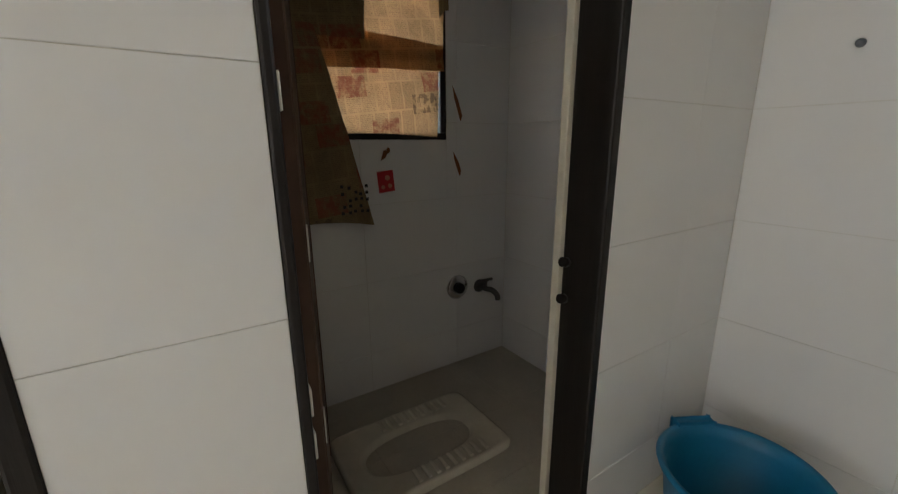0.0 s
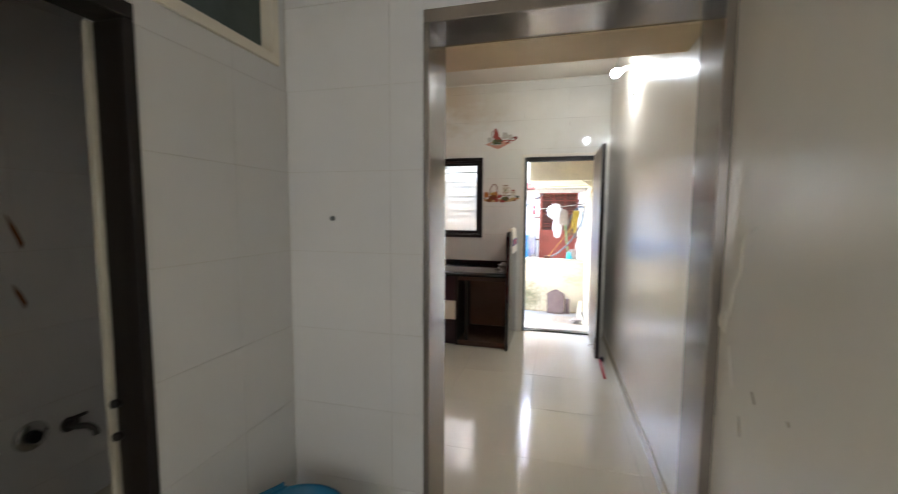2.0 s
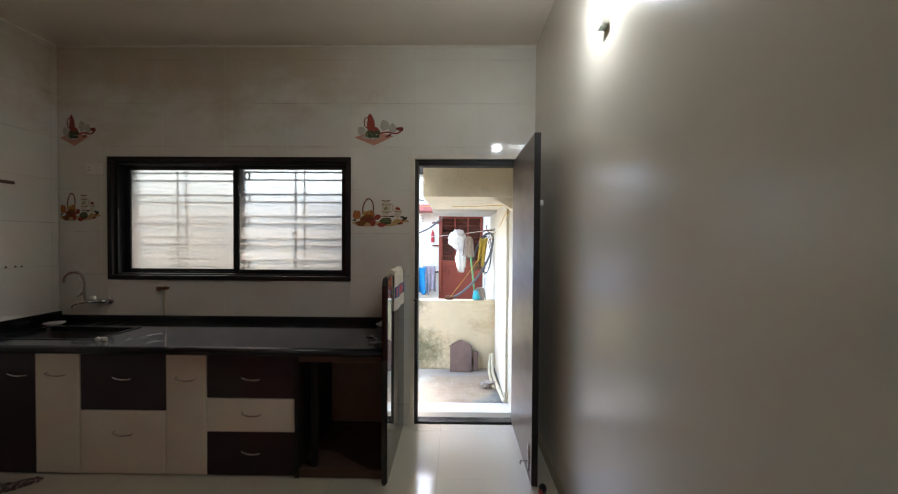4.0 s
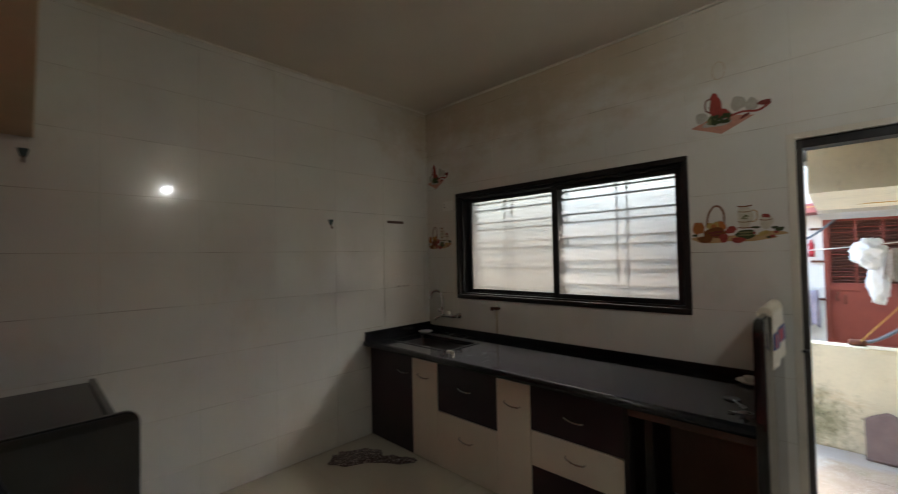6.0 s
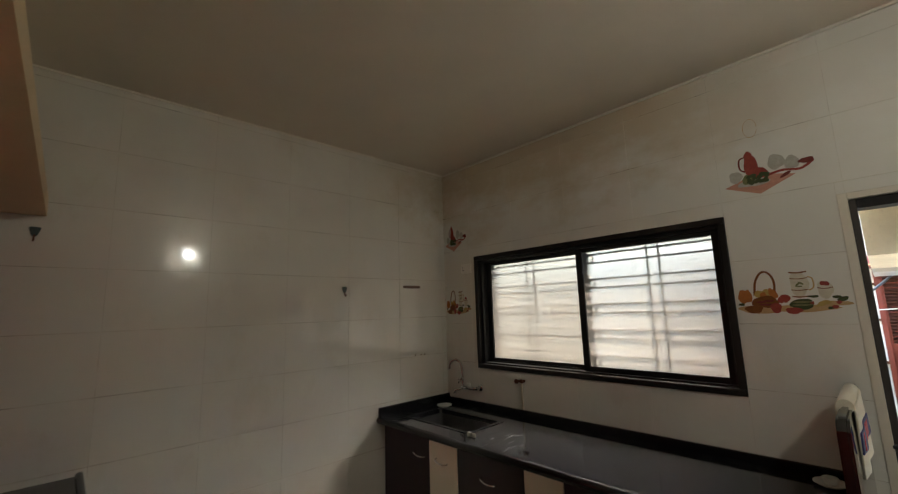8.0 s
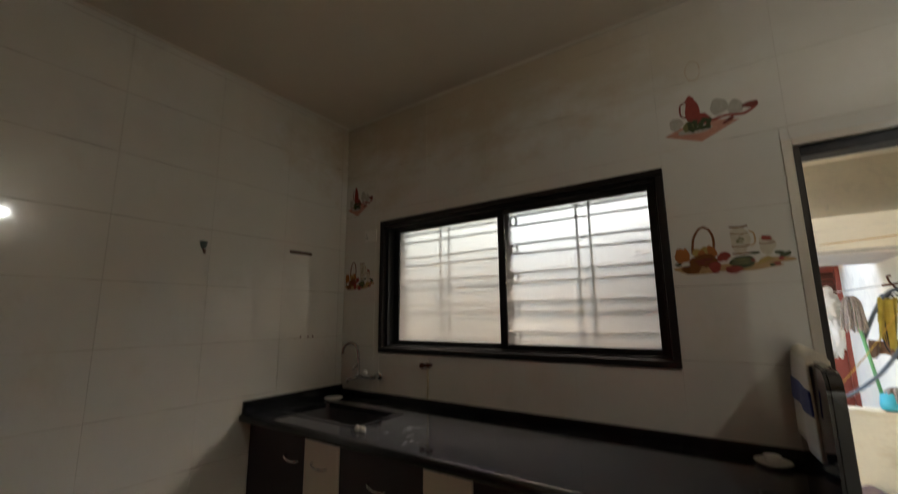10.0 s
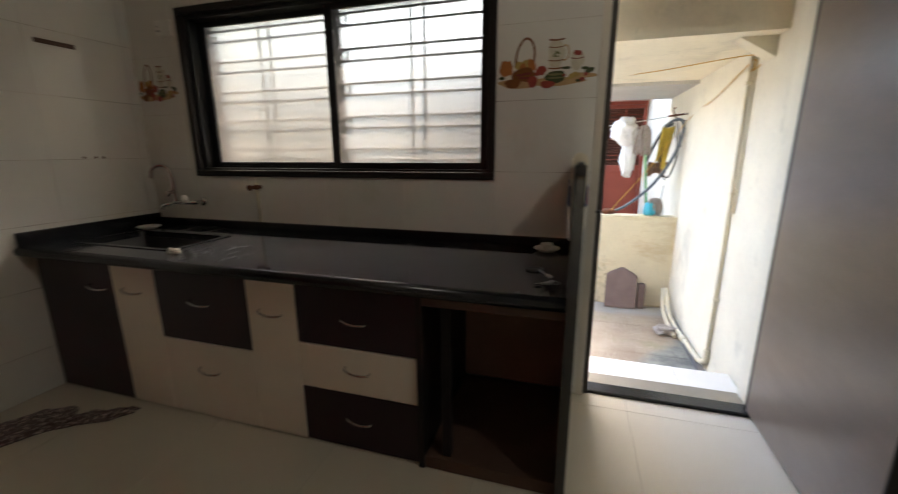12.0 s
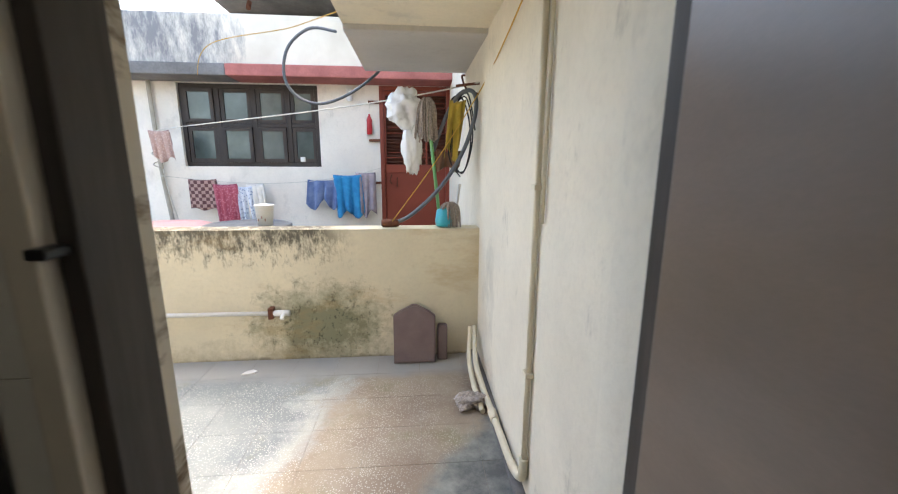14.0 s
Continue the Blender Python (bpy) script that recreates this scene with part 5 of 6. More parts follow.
tagged(brick, "small rounded grey stone block beside the slab", "stone block")
wp = thing("water_pipe", (1.0, 1.86, 0.165), "white water pipe with a capped tap end along the parapet", "pipe")
tube("pipe", [(-1.6, 1.868, 0.175), (2.31, 1.868, 0.165)], 0.013, WHITE_PLASTIC, wp, curved=False)
tube("joint", [(2.27, 1.868, 0.165), (2.36, 1.868, 0.165)], 0.019, WHITE_PLASTIC, wp, curved=False)
tube("stub", [(2.33, 1.868, 0.165), (2.33, 1.83, 0.16), (2.33, 1.815, 0.145)], 0.012, WHITE_PLASTIC, wp)
box("clamp", 2.235, 2.265, 1.85, 1.90, 0.13, 0.20, RUST_IRON, wp, 0.004)
rg = crumple("floor_rag", (3.43, 1.36, YZ + 0.03), 0.09, 0.06, 0.035, MOP_STRING, None, 8, 0.5)
tagged(rg, "dirty grey rag wedged behind the pipes", "rag")
sc = prism("broken_tile", [(0, 0), (0.07, 0.012), (0.08, 0.035), (0.05, 0.05), (0.015, 0.03)], 0.008, Matrix.Translation((2.10, 1.73, YZ)), SILL_TILE)
tagged(sc, "small white broken tile piece on the floor", "tile shard")
bracket = prism("haunch", [(0, 0), (0.0, -0.10), (-0.16, 0.0)], 0.10, Matrix.Translation((3.544, 0.66, 1.788)) @ Matrix(((1, 0, 0, 0), (0, 0, -1, 0), (0, 1, 0, 0), (0, 0, 0, 1))), SOFFIT_PAINT)
tagged(bracket, "small plastered haunch under the landing", "trim", kind="structure")

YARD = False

prism("board", [(YK + 0.004, 0.0), (YK + 0.004, 0.975), (-3.02, 0.966), (-2.935, 0.960), (-2.90, 0.946), (-2.875, 0.922), (-2.853, 0.888), (-2.836, 0.853), (-2.826, 0.817), (-2.769, 0.811), (-2.767, 0.77), (-2.760, 0.728), (-2.742, 0.682), (-2.718, 0.652), (-2.688, 0.622), (-2.672, 0.585), (-2.663, 0.54), (-2.66, 0.0)], 0.018, Matrix.Translation((0.953, 0, 0)) @ FACING_PLUS_X, WHITE_MARBLE, scallop, bevel=0.003)
box("slot", 0.9705, 0.973, -2.955, -2.92, 0.70, 0.706, BLACK_ALU, scallop, 0)

# ---------------------------------------------------------------- kitchen: small things
faucet = thing("kitchen_tap", (0.34, -0.03, 0.9), "chrome swan-neck wall tap over the sink", "tap")
lathe("flange", [(0.028, -0.004), (0.026, -0.012), (0.016, -0.018)], (0.40, 0.0, 0.94), CHROME, faucet, sides=20, axis="y")
tube("inlet", [(0.40, -0.01, 0.94), (0.40, -0.06, 0.94), (0.36, -0.075, 0.94), (0.25, -0.08, 0.94)], 0.014, CHROME, faucet)
tube("spout", [(0.27, -0.08, 0.94), (0.268, -0.082, 1.03), (0.266, -0.085, 1.10), (0.25, -0.095, 1.15), (0.215, -0.115, 1.165), (0.18, -0.135, 1.14), (0.17, -0.14, 1.09)], 0.011, CHROME, faucet)
tube("knob", [(0.245, -0.11, 1.005), (0.29, -0.11, 1.0)], 0.007, CHROME, faucet, curved=False)
tube("knob", [(0.268, -0.08, 1.0), (0.268, -0.125, 1.0)], 0.008, CHROME, faucet, curved=False)
tube("knob", [(0.245, -0.11, 0.98), (0.29, -0.112, 1.025)], 0.006, CHROME, faucet, curved=False)
tube("lower_spout", [(0.30, -0.08, 0.94), (0.285, -0.13, 0.938), (0.25, -0.155, 0.925), (0.245, -0.157, 0.905)], 0.009, CHROME, faucet)
lathe("lever", [(0.014, 0.0), (0.018, 0.012), (0.016, 0.03), (0.005, 0.034)], (0.335, -0.08, 0.95), WHITE_PLASTIC, faucet, sides=16)

stop = thing("stopcock", (0.825, -0.02, 1.03), "small brass stopcock with a stained pipe on the wall", "valve")
tube("pipe", [(0.825, -0.008, 0.83), (0.825, -0.008, 1.06)], 0.007, PVC, stop, curved=False)
tube("body", [(0.79, -0.02, 1.035), (0.86, -0.02, 1.04)], 0.011, RUST_IRON, stop, curved=False)
lathe("knob", [(0.016, -0.045), (0.018, -0.035), (0.008, -0.025), (0.008, 0.0)], (0.80, 0.0, 1.035), RUST_IRON, stop, sides=12, axis="y")
lathe("knob", [(0.014, -0.045), (0.016, -0.035), (0.008, -0.025), (0.008, 0.0)], (0.85, 0.0, 1.04), RUST_IRON, stop, sides=12, axis="y")


def dish(name, x, y, z, r, label):
    ob = lathe(name, [(0.01, 0.0), (r * 0.55, 0.0), (r, 0.014), (r * 0.98, 0.018), (r * 0.5, 0.006), (0.01, 0.005)], (x, y, z), WHITE_PLASTIC)
    return tagged(ob, label, "dish")


dish("saucer", 0.145, -0.185, ZT + 0.001, 0.062, "small white saucer beside the sink")
cup = thing("stacked_dish", (2.525, -0.115, ZT), "white dish with a small cup beside the end panel", "dish")
lathe("plate", [(0.01, 0.0), (0.035, 0.0), (0.06, 0.014), (0.058, 0.017), (0.032, 0.007), (0.01, 0.008)], (2.525, -0.115, ZT + 0.001), WHITE_PLASTIC, cup)
lathe("cup", [(0.01, 0.008), (0.02, 0.008), (0.028, 0.035), (0.026, 0.036), (0.018, 0.014), (0.01, 0.014)], (2.525, -0.115, ZT + 0.001), WHITE_PLASTIC, cup, sides=20)
ring = lathe("metal_ring", [(0.032, 0.0), (0.034, 0.004), (0.026, 0.005), (0.025, 0.001)], (2.50, -0.44, ZT + 0.001), SINK_STEEL)
tagged(ring, "small metal ring on the counter", "ring")
keys = thing("bunch_of_keys", (2.58, -0.61, ZT), "bunch of steel keys on the counter", "keys")
tube("key_ring", [(2.585 + 0.014 * math.cos(a * 0.7), -0.61 + 0.014 * math.sin(a * 0.7), ZT + 0.008) for a in range(10)], 0.0018, STEEL, keys, sides=6)
for k, a in enumerate((200, 230, 265, 150)):
    m = Matrix.Translation((2.58, -0.61, ZT + 0.004 + 0.005 * k)) @ Matrix.Rotation(radians(a), 4, "Z") @ Matrix.Rotation(radians(-6 * k), 4, "Y")
    prism("key", [(0.012, -0.011), (0.03, -0.011), (0.034, -0.004), (0.065, -0.004), (0.068, 0.0), (0.065, 0.004), (0.05, 0.004), (0.034, 0.004), (0.03, 0.011), (0.012, 0.011)], 0.0035, m, STEEL, keys)
lump = thing("scraps", (0.87, -0.625, ZT), "crumpled foil scraps on the counter edge", "scraps")
for k in range(3):
    crumple("scrap", (0.855 + 0.022 * k, -0.625 + 0.008 * (k % 2), ZT + 0.011), 0.014, 0.013, 0.013, CERAMIC, lump, 20 + k, 0.5)


def rag_sheet():
    bm = bmesh.new()
    n, m = 60, 26
    grid = []
    for j in range(m + 1):
        row = []
        for i in range(n + 1):
            u, v = i / n, j / m - 0.5
            body = 0.30 * math.exp(-((u - 0.22) / 0.22) ** 4) + 0.09 * math.exp(-((u - 0.7) / 0.35) ** 4)
            x = 0.14 + 0.50 * u
            y = -1.09 + 0.32 * u + v * body * 1.05 + 0.02 * noise.noise(Vector((u * 6, v * 4, 1)))
            h = 0.004 + 0.026 * abs(noise.fractal(Vector((u * 9, v * 5, 3)), 0.8, 2, 4)) + 0.012 * abs(math.sin(14 * u + 6 * v))
            row.append(bm.verts.new((x + 0.03 * noise.noise(Vector((v * 5, u * 5, 7))), y, h * (1 - (abs(v) * 2) ** 6) + 0.002)))
        grid.append(row)
    for r, s in zip(grid, grid[1:]):
        for i in range(n):
            bm.faces.new((r[i], r[i + 1], s[i + 1], s[i])).smooth = True
    ob = part("floor_cloth", bm, RAG)
    ob.modifiers.new("thickness", "SOLIDIFY").thickness = 0.004
    return tagged(ob, "crumpled spotted brown cloth on the floor", "cloth")


rag_sheet()

# towel over the end panel
towel = thing("towel", (XP + 0.017, -0.35, 0.95), "cream terry towel with a blue band over the end panel", "towel")


def towel_sheet(name, z_hi, z_lo, side, material, y0, y1, lift=0.0):
    bm = bmesh.new()
    rows = []
    for j in range(13):
        z = z_hi + (z_lo - z_hi) * j / 12
        row = []
        for i in range(25):
            u = i / 24
            y = y0 + (y1 - y0) * u + (1.21 - z) * 0.05 * (0.5 - u)
            x = (XP + 0.034 if side > 0 else XP) + side * (0.007 + lift + 0.004 * math.sin(9 * u + 5 * z) * min(1, (1.22 - z) * 6) + 0.02 * (1.21 - z) * u)
            row.append(bm.verts.new((x, y, z - 0.02 * math.sin(2.5 * u) * (1.21 - z))))
        rows.append(row)
    for r, s in zip(rows, rows[1:]):
        for i in range(24):
            bm.faces.new((r[i], r[i + 1], s[i + 1], s[i])).smooth = True
    bmesh.ops.recalc_face_normals(bm, faces=bm.faces)
    ob = part(name, bm, material, towel)
    mod = ob.modifiers.new("thickness", "SOLIDIFY")
    mod.thickness, mod.offset = 0.006, 0.0
    return ob


TY0, TY1 = -0.55, -0.16
towel_sheet("front_fold", 1.208, 0.97, 1, TOWEL, TY0, TY1)
towel_sheet("back_fold", 1.208, 0.93, -1, TOWEL, TY0, TY1)
band_f = towel_sheet("band", 1.12, 1.05, 1, TOWEL_BLUE, TY0 + 0.002, TY1 - 0.002, 0.0045)
towel_sheet("band", 1.12, 1.05, -1, TOWEL_BLUE, TY0 + 0.002, TY1 - 0.002, 0.0045)
bm = bmesh.new()
add_tube(bm, [(XP + 0.017, TY0, 1.207), (XP + 0.017, TY1, 1.207)], 0.024, 14, False)
part("crease", bm, TOWEL, towel)
for k, (w, lo, hi) in enumerate(((0.034, 1.056, 1.113), (0.040, 1.054, 1.106), (0.030, 1.058, 1.114), (0.036, 1.055, 1.112), (0.040, 1.060, 1.108), (0.034, 1.056, 1.113))):
    y = TY0 + 0.045 + 0.052 * k
    box("letter_bar", XP + 0.0475, XP + 0.0512, y, y + w, lo, hi, TOWEL_RED, towel, 0.0018)

# sockets, hooks and other wall things
sock = thing("wall_socket", (0.285, 0.0, 1.93), "white switch and socket plate on the tiles", "socket")
box("plate", 0.225, 0.345, -0.010, -0.0005, 1.90, 1.985, WHITE_PLASTIC, sock, 0.003)
box("switch", 0.295, 0.335, -0.014, -0.010, 1.925, 1.955, WHITE_PLASTIC, sock, 0.002)
for dx, dz in ((0.245, 1.955), (0.238, 1.93), (0.255, 1.93)):
    lathe("hole", [(0.004, -0.0112), (0.004, -0.0095)], (dx, 0, dz), BLACK_ALU, sock, sides=10, axis="y")
sw = thing("wall_switch", (0.33, YK, 1.79), "white switch plate on the red wall", "switch")
box("plate", 0.27, 0.40, YK + 0.0005, YK + 0.012, 1.74, 1.85, WHITE_PLASTIC, sw, 0.003)
box("switch", 0.30, 0.335, YK + 0.012, YK + 0.017, 1.77, 1.815, WHITE_PLASTIC, sw, 0.002)
chip = prism("paint_chip", [(0, 0), (0.02, 0.01), (0.028, 0.05), (0.02, 0.09), (0.006, 0.08), (-0.004, 0.03)], 0.0015, Matrix.Translation((0.985, YK + 0.0018, 1.09)) @ FACING_MINUS_Y, CEILING)
tagged(chip, "bare plaster chip in the red paint", "paint chip")


def stick_hook(y, z, label):
    h = thing("wall_hook", (0.0, y, z), label, "hook", "stick-on hooks")
    prism("plate", [(-0.022, 0.045), (-0.016, 0.05), (0.016, 0.05), (0.022, 0.045), (0.012, 0.008), (0, 0.0), (-0.012, 0.008)], 0.006, Matrix.Translation((0.0005, y, z)) @ FACING_PLUS_X, OLD_GLASS, h, bevel=0.001)
    tube("peg", [(0.005, y, z + 0.01), (0.012, y, z - 0.015), (0.026, y, z - 0.02), (0.03, y, z - 0.006)], 0.004, RUST_IRON, h, sides=8)


stick_hook(-2.715, 2.0, "grey-green stick-on hook under the loft")
stick_hook(-1.045, 1.735, "grey-green stick-on hook on the tiles")
strip = thing("tape_strip", (0.0, -0.40, 1.795), "brown strip of old adhesive tape on the tiles", "tape")
box("strip", 0.0005, 0.006, -0.49, -0.31, 1.782, 1.805, CARCASS, strip, 0.002)
for y in (-0.37, -0.31, -0.27):
    s = lathe("screw_plug", [(0.0065, 0.0005), (0.006, 0.004), (0.002, 0.005)], (0.0, y, 1.215), RUST_IRON, axis="x", sides=10)
    tagged(s, "rusty screw plug in the tiles", "screw", "screw plugs")
fan_hook = thing("ceiling_hook", (1.37, -2.835, 2.10), "rusty iron hook under the loft", "hook")
tube("hook", [(1.41, -2.805 + 0.032 * math.cos(radians(a)), 2.073 + 0.032 * math.sin(radians(a))) for a in range(75, 336, 20)], 0.006, RUST_IRON, fan_hook)

lamp = thing("wall_lamp", (XR, -1.43, 2.46), "lit white bulb in an angled batten holder on the wall", "lamp")
lathe("base", [(0.045, 0.0), (0.045, -0.014), (0.028, -0.022)], (XR, -1.43, 2.48), WHITE_PLASTIC, lamp, sides=24, axis="x")
tube("holder", [(XR - 0.015, -1.43, 2.48), (XR - 0.07, -1.43, 2.465), (XR - 0.11, -1.43, 2.445)], 0.021, WHITE_PLASTIC, lamp)
bm = bmesh.new()
bmesh.ops.create_uvsphere(bm, u_segments=24, v_segments=14, radius=0.034)
bmesh.ops.translate(bm, verts=bm.verts, vec=(3.50, -1.43, 2.435))
globe = part("globe", smooth(bm), BULB_GLOW, lamp, "glowing white globe")
globe.visible_shadow = False
tube("flex", [(XR - 0.012, -1.43, 2.46), (XR - 0.012, -1.41, 2.35), (XR - 0.012, -1.42, 2.30)], 0.004, WHITE_PLASTIC, lamp, sides=6)
box("switch_box", XR - 0.03, XR, -1.455, -1.395, 2.27, 2.31, WHITE_PLASTIC, lamp, 0.003)

redstick = thing("broom_stick", (3.52, -1.0, 0.0), "red plastic stick lying at the door", "stick")
tube("stick", [(3.53, -0.80, 0.012), (3.525, -1.235, 0.012)], 0.011, STICKER_RED, redstick, curved=False)
lump2 = lathe("door_stopper", [(0.02, 0.0), (0.022, 0.03), (0.012, 0.045), (0.003, 0.046)], (3.545, -0.80, 0.0), BLACK_ALU, sides=14)
tagged(lump2, "small black rubber door stopper", "door stop")


# printed fruit pictures on the wall tiles
def blob(bm, x, z, rx, rz, y, seed=0, turn=0.0, sides=18):
    vs = []
    for k in range(sides):
        a = 2 * math.pi * k / sides
        r = 1 + 0.08 * math.sin(3 * a + seed) + 0.05 * math.sin(5 * a + 2 * seed)
        u, v = rx * r * math.cos(a), rz * r * math.sin(a)
        vs.append(bm.verts.new((x + u * math.cos(turn) - v * math.sin(turn), y, z + u * math.sin(turn) + v * math.cos(turn))))
    f = bm.faces.new(vs)
    if f.normal.y > 0:
        f.normal_flip()
    bm.normal_update()
    for f in bm.faces:
        if f.normal.y > 0:
            f.normal_flip()


def print_part(name, colour, blobs, ox, oz, sx, parent, layer):
    bm = bmesh.new()
    for k, (x, z, rx, rz, *t) in enumerate(blobs):
        blob(bm, ox + x * sx, oz + z, rx * sx, rz, -0.0012 - 0.0004 * layer - 0.00004 * k, k + layer, t[0] if t else 0.0)
    part(name, bm, DECAL[colour], parent)


def line_part(name, colour, pts, r, ox, oz, sx, parent, layer):
    bm = bmesh.new()
    p = spline([(ox + x * sx, -0.0012 - 0.0004 * layer, oz + z) for x, z in pts], 8)
    for a, b in zip(p, p[1:]):
        d = (b - a).normalized()
        n = Vector((-d.z, 0, d.x)) * r
        f = bm.faces.new([bm.verts.new(q) for q in (a - n, b - n, b + n, a + n)])
        f.normal_update()
        if f.normal.y > 0:
            f.normal_flip()
    part(name, bm, DECAL[colour], parent)


def fruit_print(ox, oz, sx, grp="fruit pictures on the tiles"):
    """Basket of vegetables, canister and cup; about 0.42 wide and 0.26 high from its lower corner."""
    t = thing("tile_picture", (ox + 0.2 * sx, 0.0, oz), "printed picture of a vegetable basket and canister on white tile", "picture", grp)
    print_part("shadow", "tan", [(0.10, 0.05, 0.10, 0.022), (0.26, 0.05, 0.12, 0.018), (0.37, 0.07, 0.06, 0.012)], ox, oz, sx, t, 0)
    print_part("canister", "cream", [(0.255, 0.165, 0.035, 0.062)], ox, oz, sx, t, 1)
    for z, r in ((0.225, 0.0035), (0.195, 0.002), (0.14, 0.002), (0.108, 0.003)):
        line_part("canister_rim", "brown", [(0.222, z), (0.255, z - 0.004), (0.288, z)], r, ox, oz, sx, t, 2)
    print_part("canister_leaf", "green", [(0.25, 0.165, 0.014, 0.004, 0.7), (0.262, 0.17, 0.013, 0.004, -0.6), (0.255, 0.155, 0.012, 0.003)], ox, oz, sx, t, 3)
    line_part("canister_handle", "tan", [(0.288, 0.20), (0.305, 0.19), (0.306, 0.15), (0.288, 0.135)], 0.003, ox, oz, sx, t, 1)
    print_part("cup", "cream", [(0.345, 0.135, 0.028, 0.042)], ox, oz, sx, t, 1)
    print_part("cup_fruit", "red", [(0.34, 0.165, 0.012, 0.010), (0.353, 0.162, 0.010, 0.010)], ox, oz, sx, t, 2)
    line_part("cup_rim", "dark_red", [(0.318, 0.145), (0.345, 0.14), (0.372, 0.145)], 0.002, ox, oz, sx, t, 2)
    line_part("basket_handle", "brown", [(0.075, 0.12), (0.085, 0.19), (0.115, 0.235), (0.145, 0.225), (0.16, 0.18), (0.155, 0.12)], 0.005, ox, oz, sx, t, 1)
    print_part("pumpkin", "orange", [(0.032, 0.115, 0.030, 0.034), (0.048, 0.115, 0.016, 0.032)], ox, oz, sx, t, 2)
    print_part("pears", "yellow", [(0.095, 0.125, 0.022, 0.018), (0.125, 0.13, 0.024, 0.018)], ox, oz, sx, t, 2)
    print_part("apples", "orange", [(0.15, 0.125, 0.016, 0.028, 0.4), (0.11, 0.12, 0.014, 0.014)], ox, oz, sx, t, 3)
    print_part("basket", "brown", [(0.115, 0.085, 0.055, 0.030)], ox, oz, sx, t, 4)
    print_part("weave", "dark_red", [(0.10, 0.085, 0.02, 0.006), (0.13, 0.09, 0.022, 0.006), (0.118, 0.072, 0.03, 0.005)], ox, oz, sx, t, 5)
    print_part("squash", "brown", [(0.065, 0.05, 0.038, 0.020)], ox, oz, sx, t, 6)
    print_part("tomato", "red", [(0.155, 0.055, 0.022, 0.026), (0.195, 0.10, 0.020, 0.020), (0.18, 0.092, 0.016, 0.015)], ox, oz, sx, t, 6)
    print_part("melon", "dark_green", [(0.255, 0.07, 0.044, 0.026)], ox, oz, sx, t, 5)
    print_part("melon_stripe", "green", [(0.255, 0.08, 0.036, 0.005), (0.255, 0.066, 0.040, 0.004)], ox, oz, sx, t, 6)
    print_part("melon_slice", "red", [(0.222, 0.04, 0.032, 0.016)], ox, oz, sx, t, 7)
    print_part("bananas", "yellow", [(0.335, 0.075, 0.024, 0.010, 0.2), (0.325, 0.068, 0.022, 0.008, 0.4)], ox, oz, sx, t, 4)
    print_part("cherries", "red", [(0.292, 0.075, 0.008, 0.007), (0.37, 0.055, 0.012, 0.008), (0.385, 0.075, 0.010, 0.008)], ox, oz, sx, t, 5)
    print_part("leaves", "dark_green", [(0.015, 0.075, 0.014, 0.007), (0.30, 0.105, 0.020, 0.006), (0.40, 0.09, 0.020, 0.010, 0.3), (0.38, 0.10, 0.016, 0.007), (0.355, 0.05, 0.012, 0.006)], ox, oz, sx, t, 4)


def jug_print(ox, oz, sx, grp="fruit pictures on the tiles"):
    """Red jug, grapes and glasses on a cloth; about 0.40 wide and 0.25 high from its lower corner."""
    t = thing("tile_picture", (ox + 0.2 * sx, 0.0, oz), "printed picture of a red jug, grapes and glasses on white tile", "picture", grp)
    bm = bmesh.new()
    for tri in (((0.0, 0.06), (0.15, 0.0), (0.30, 0.07), (0.14, 0.11)),):
        bm.faces.new([bm.verts.new((ox + x * sx, -0.0014, oz + z)) for x, z in tri])
    part("cloth", bm, DECAL["pink"], t)
    print_part("glassware", "glass", [(0.055, 0.11, 0.03, 0.032), (0.23, 0.15, 0.035, 0.04), (0.29, 0.13, 0.03, 0.035), (0.13, 0.065, 0.07, 0.02)], ox, oz, sx, t, 1)
    print_part("jug", "red", [(0.125, 0.16, 0.030, 0.062), (0.12, 0.215, 0.018, 0.022), (0.15, 0.11, 0.045, 0.028)], ox, oz, sx, t, 2)
    line_part("jug_handle", "dark_red", [(0.105, 0.21), (0.08, 0.20), (0.078, 0.15), (0.10, 0.13)], 0.004, ox, oz, sx, t, 2)
    print_part("apple", "green", [(0.105, 0.085, 0.024, 0.026)], ox, oz, sx, t, 3)
    rnd = random.Random(5)
    print_part("grapes", "dark_green", [(0.15 + rnd.uniform(-0.04, 0.04), 0.082 + rnd.uniform(-0.022, 0.022), 0.010, 0.010) for _ in range(24)], ox, oz, sx, t, 4)
    line_part("ribbon", "red", [(0.19, 0.09), (0.25, 0.10), (0.32, 0.09), (0.37, 0.12)], 0.006, ox, oz, sx, t, 3)
    print_part("bow", "dark_red", [(0.26, 0.075, 0.026, 0.008, 0.5), (0.345, 0.125, 0.030, 0.014)], ox, oz, sx, t, 4)


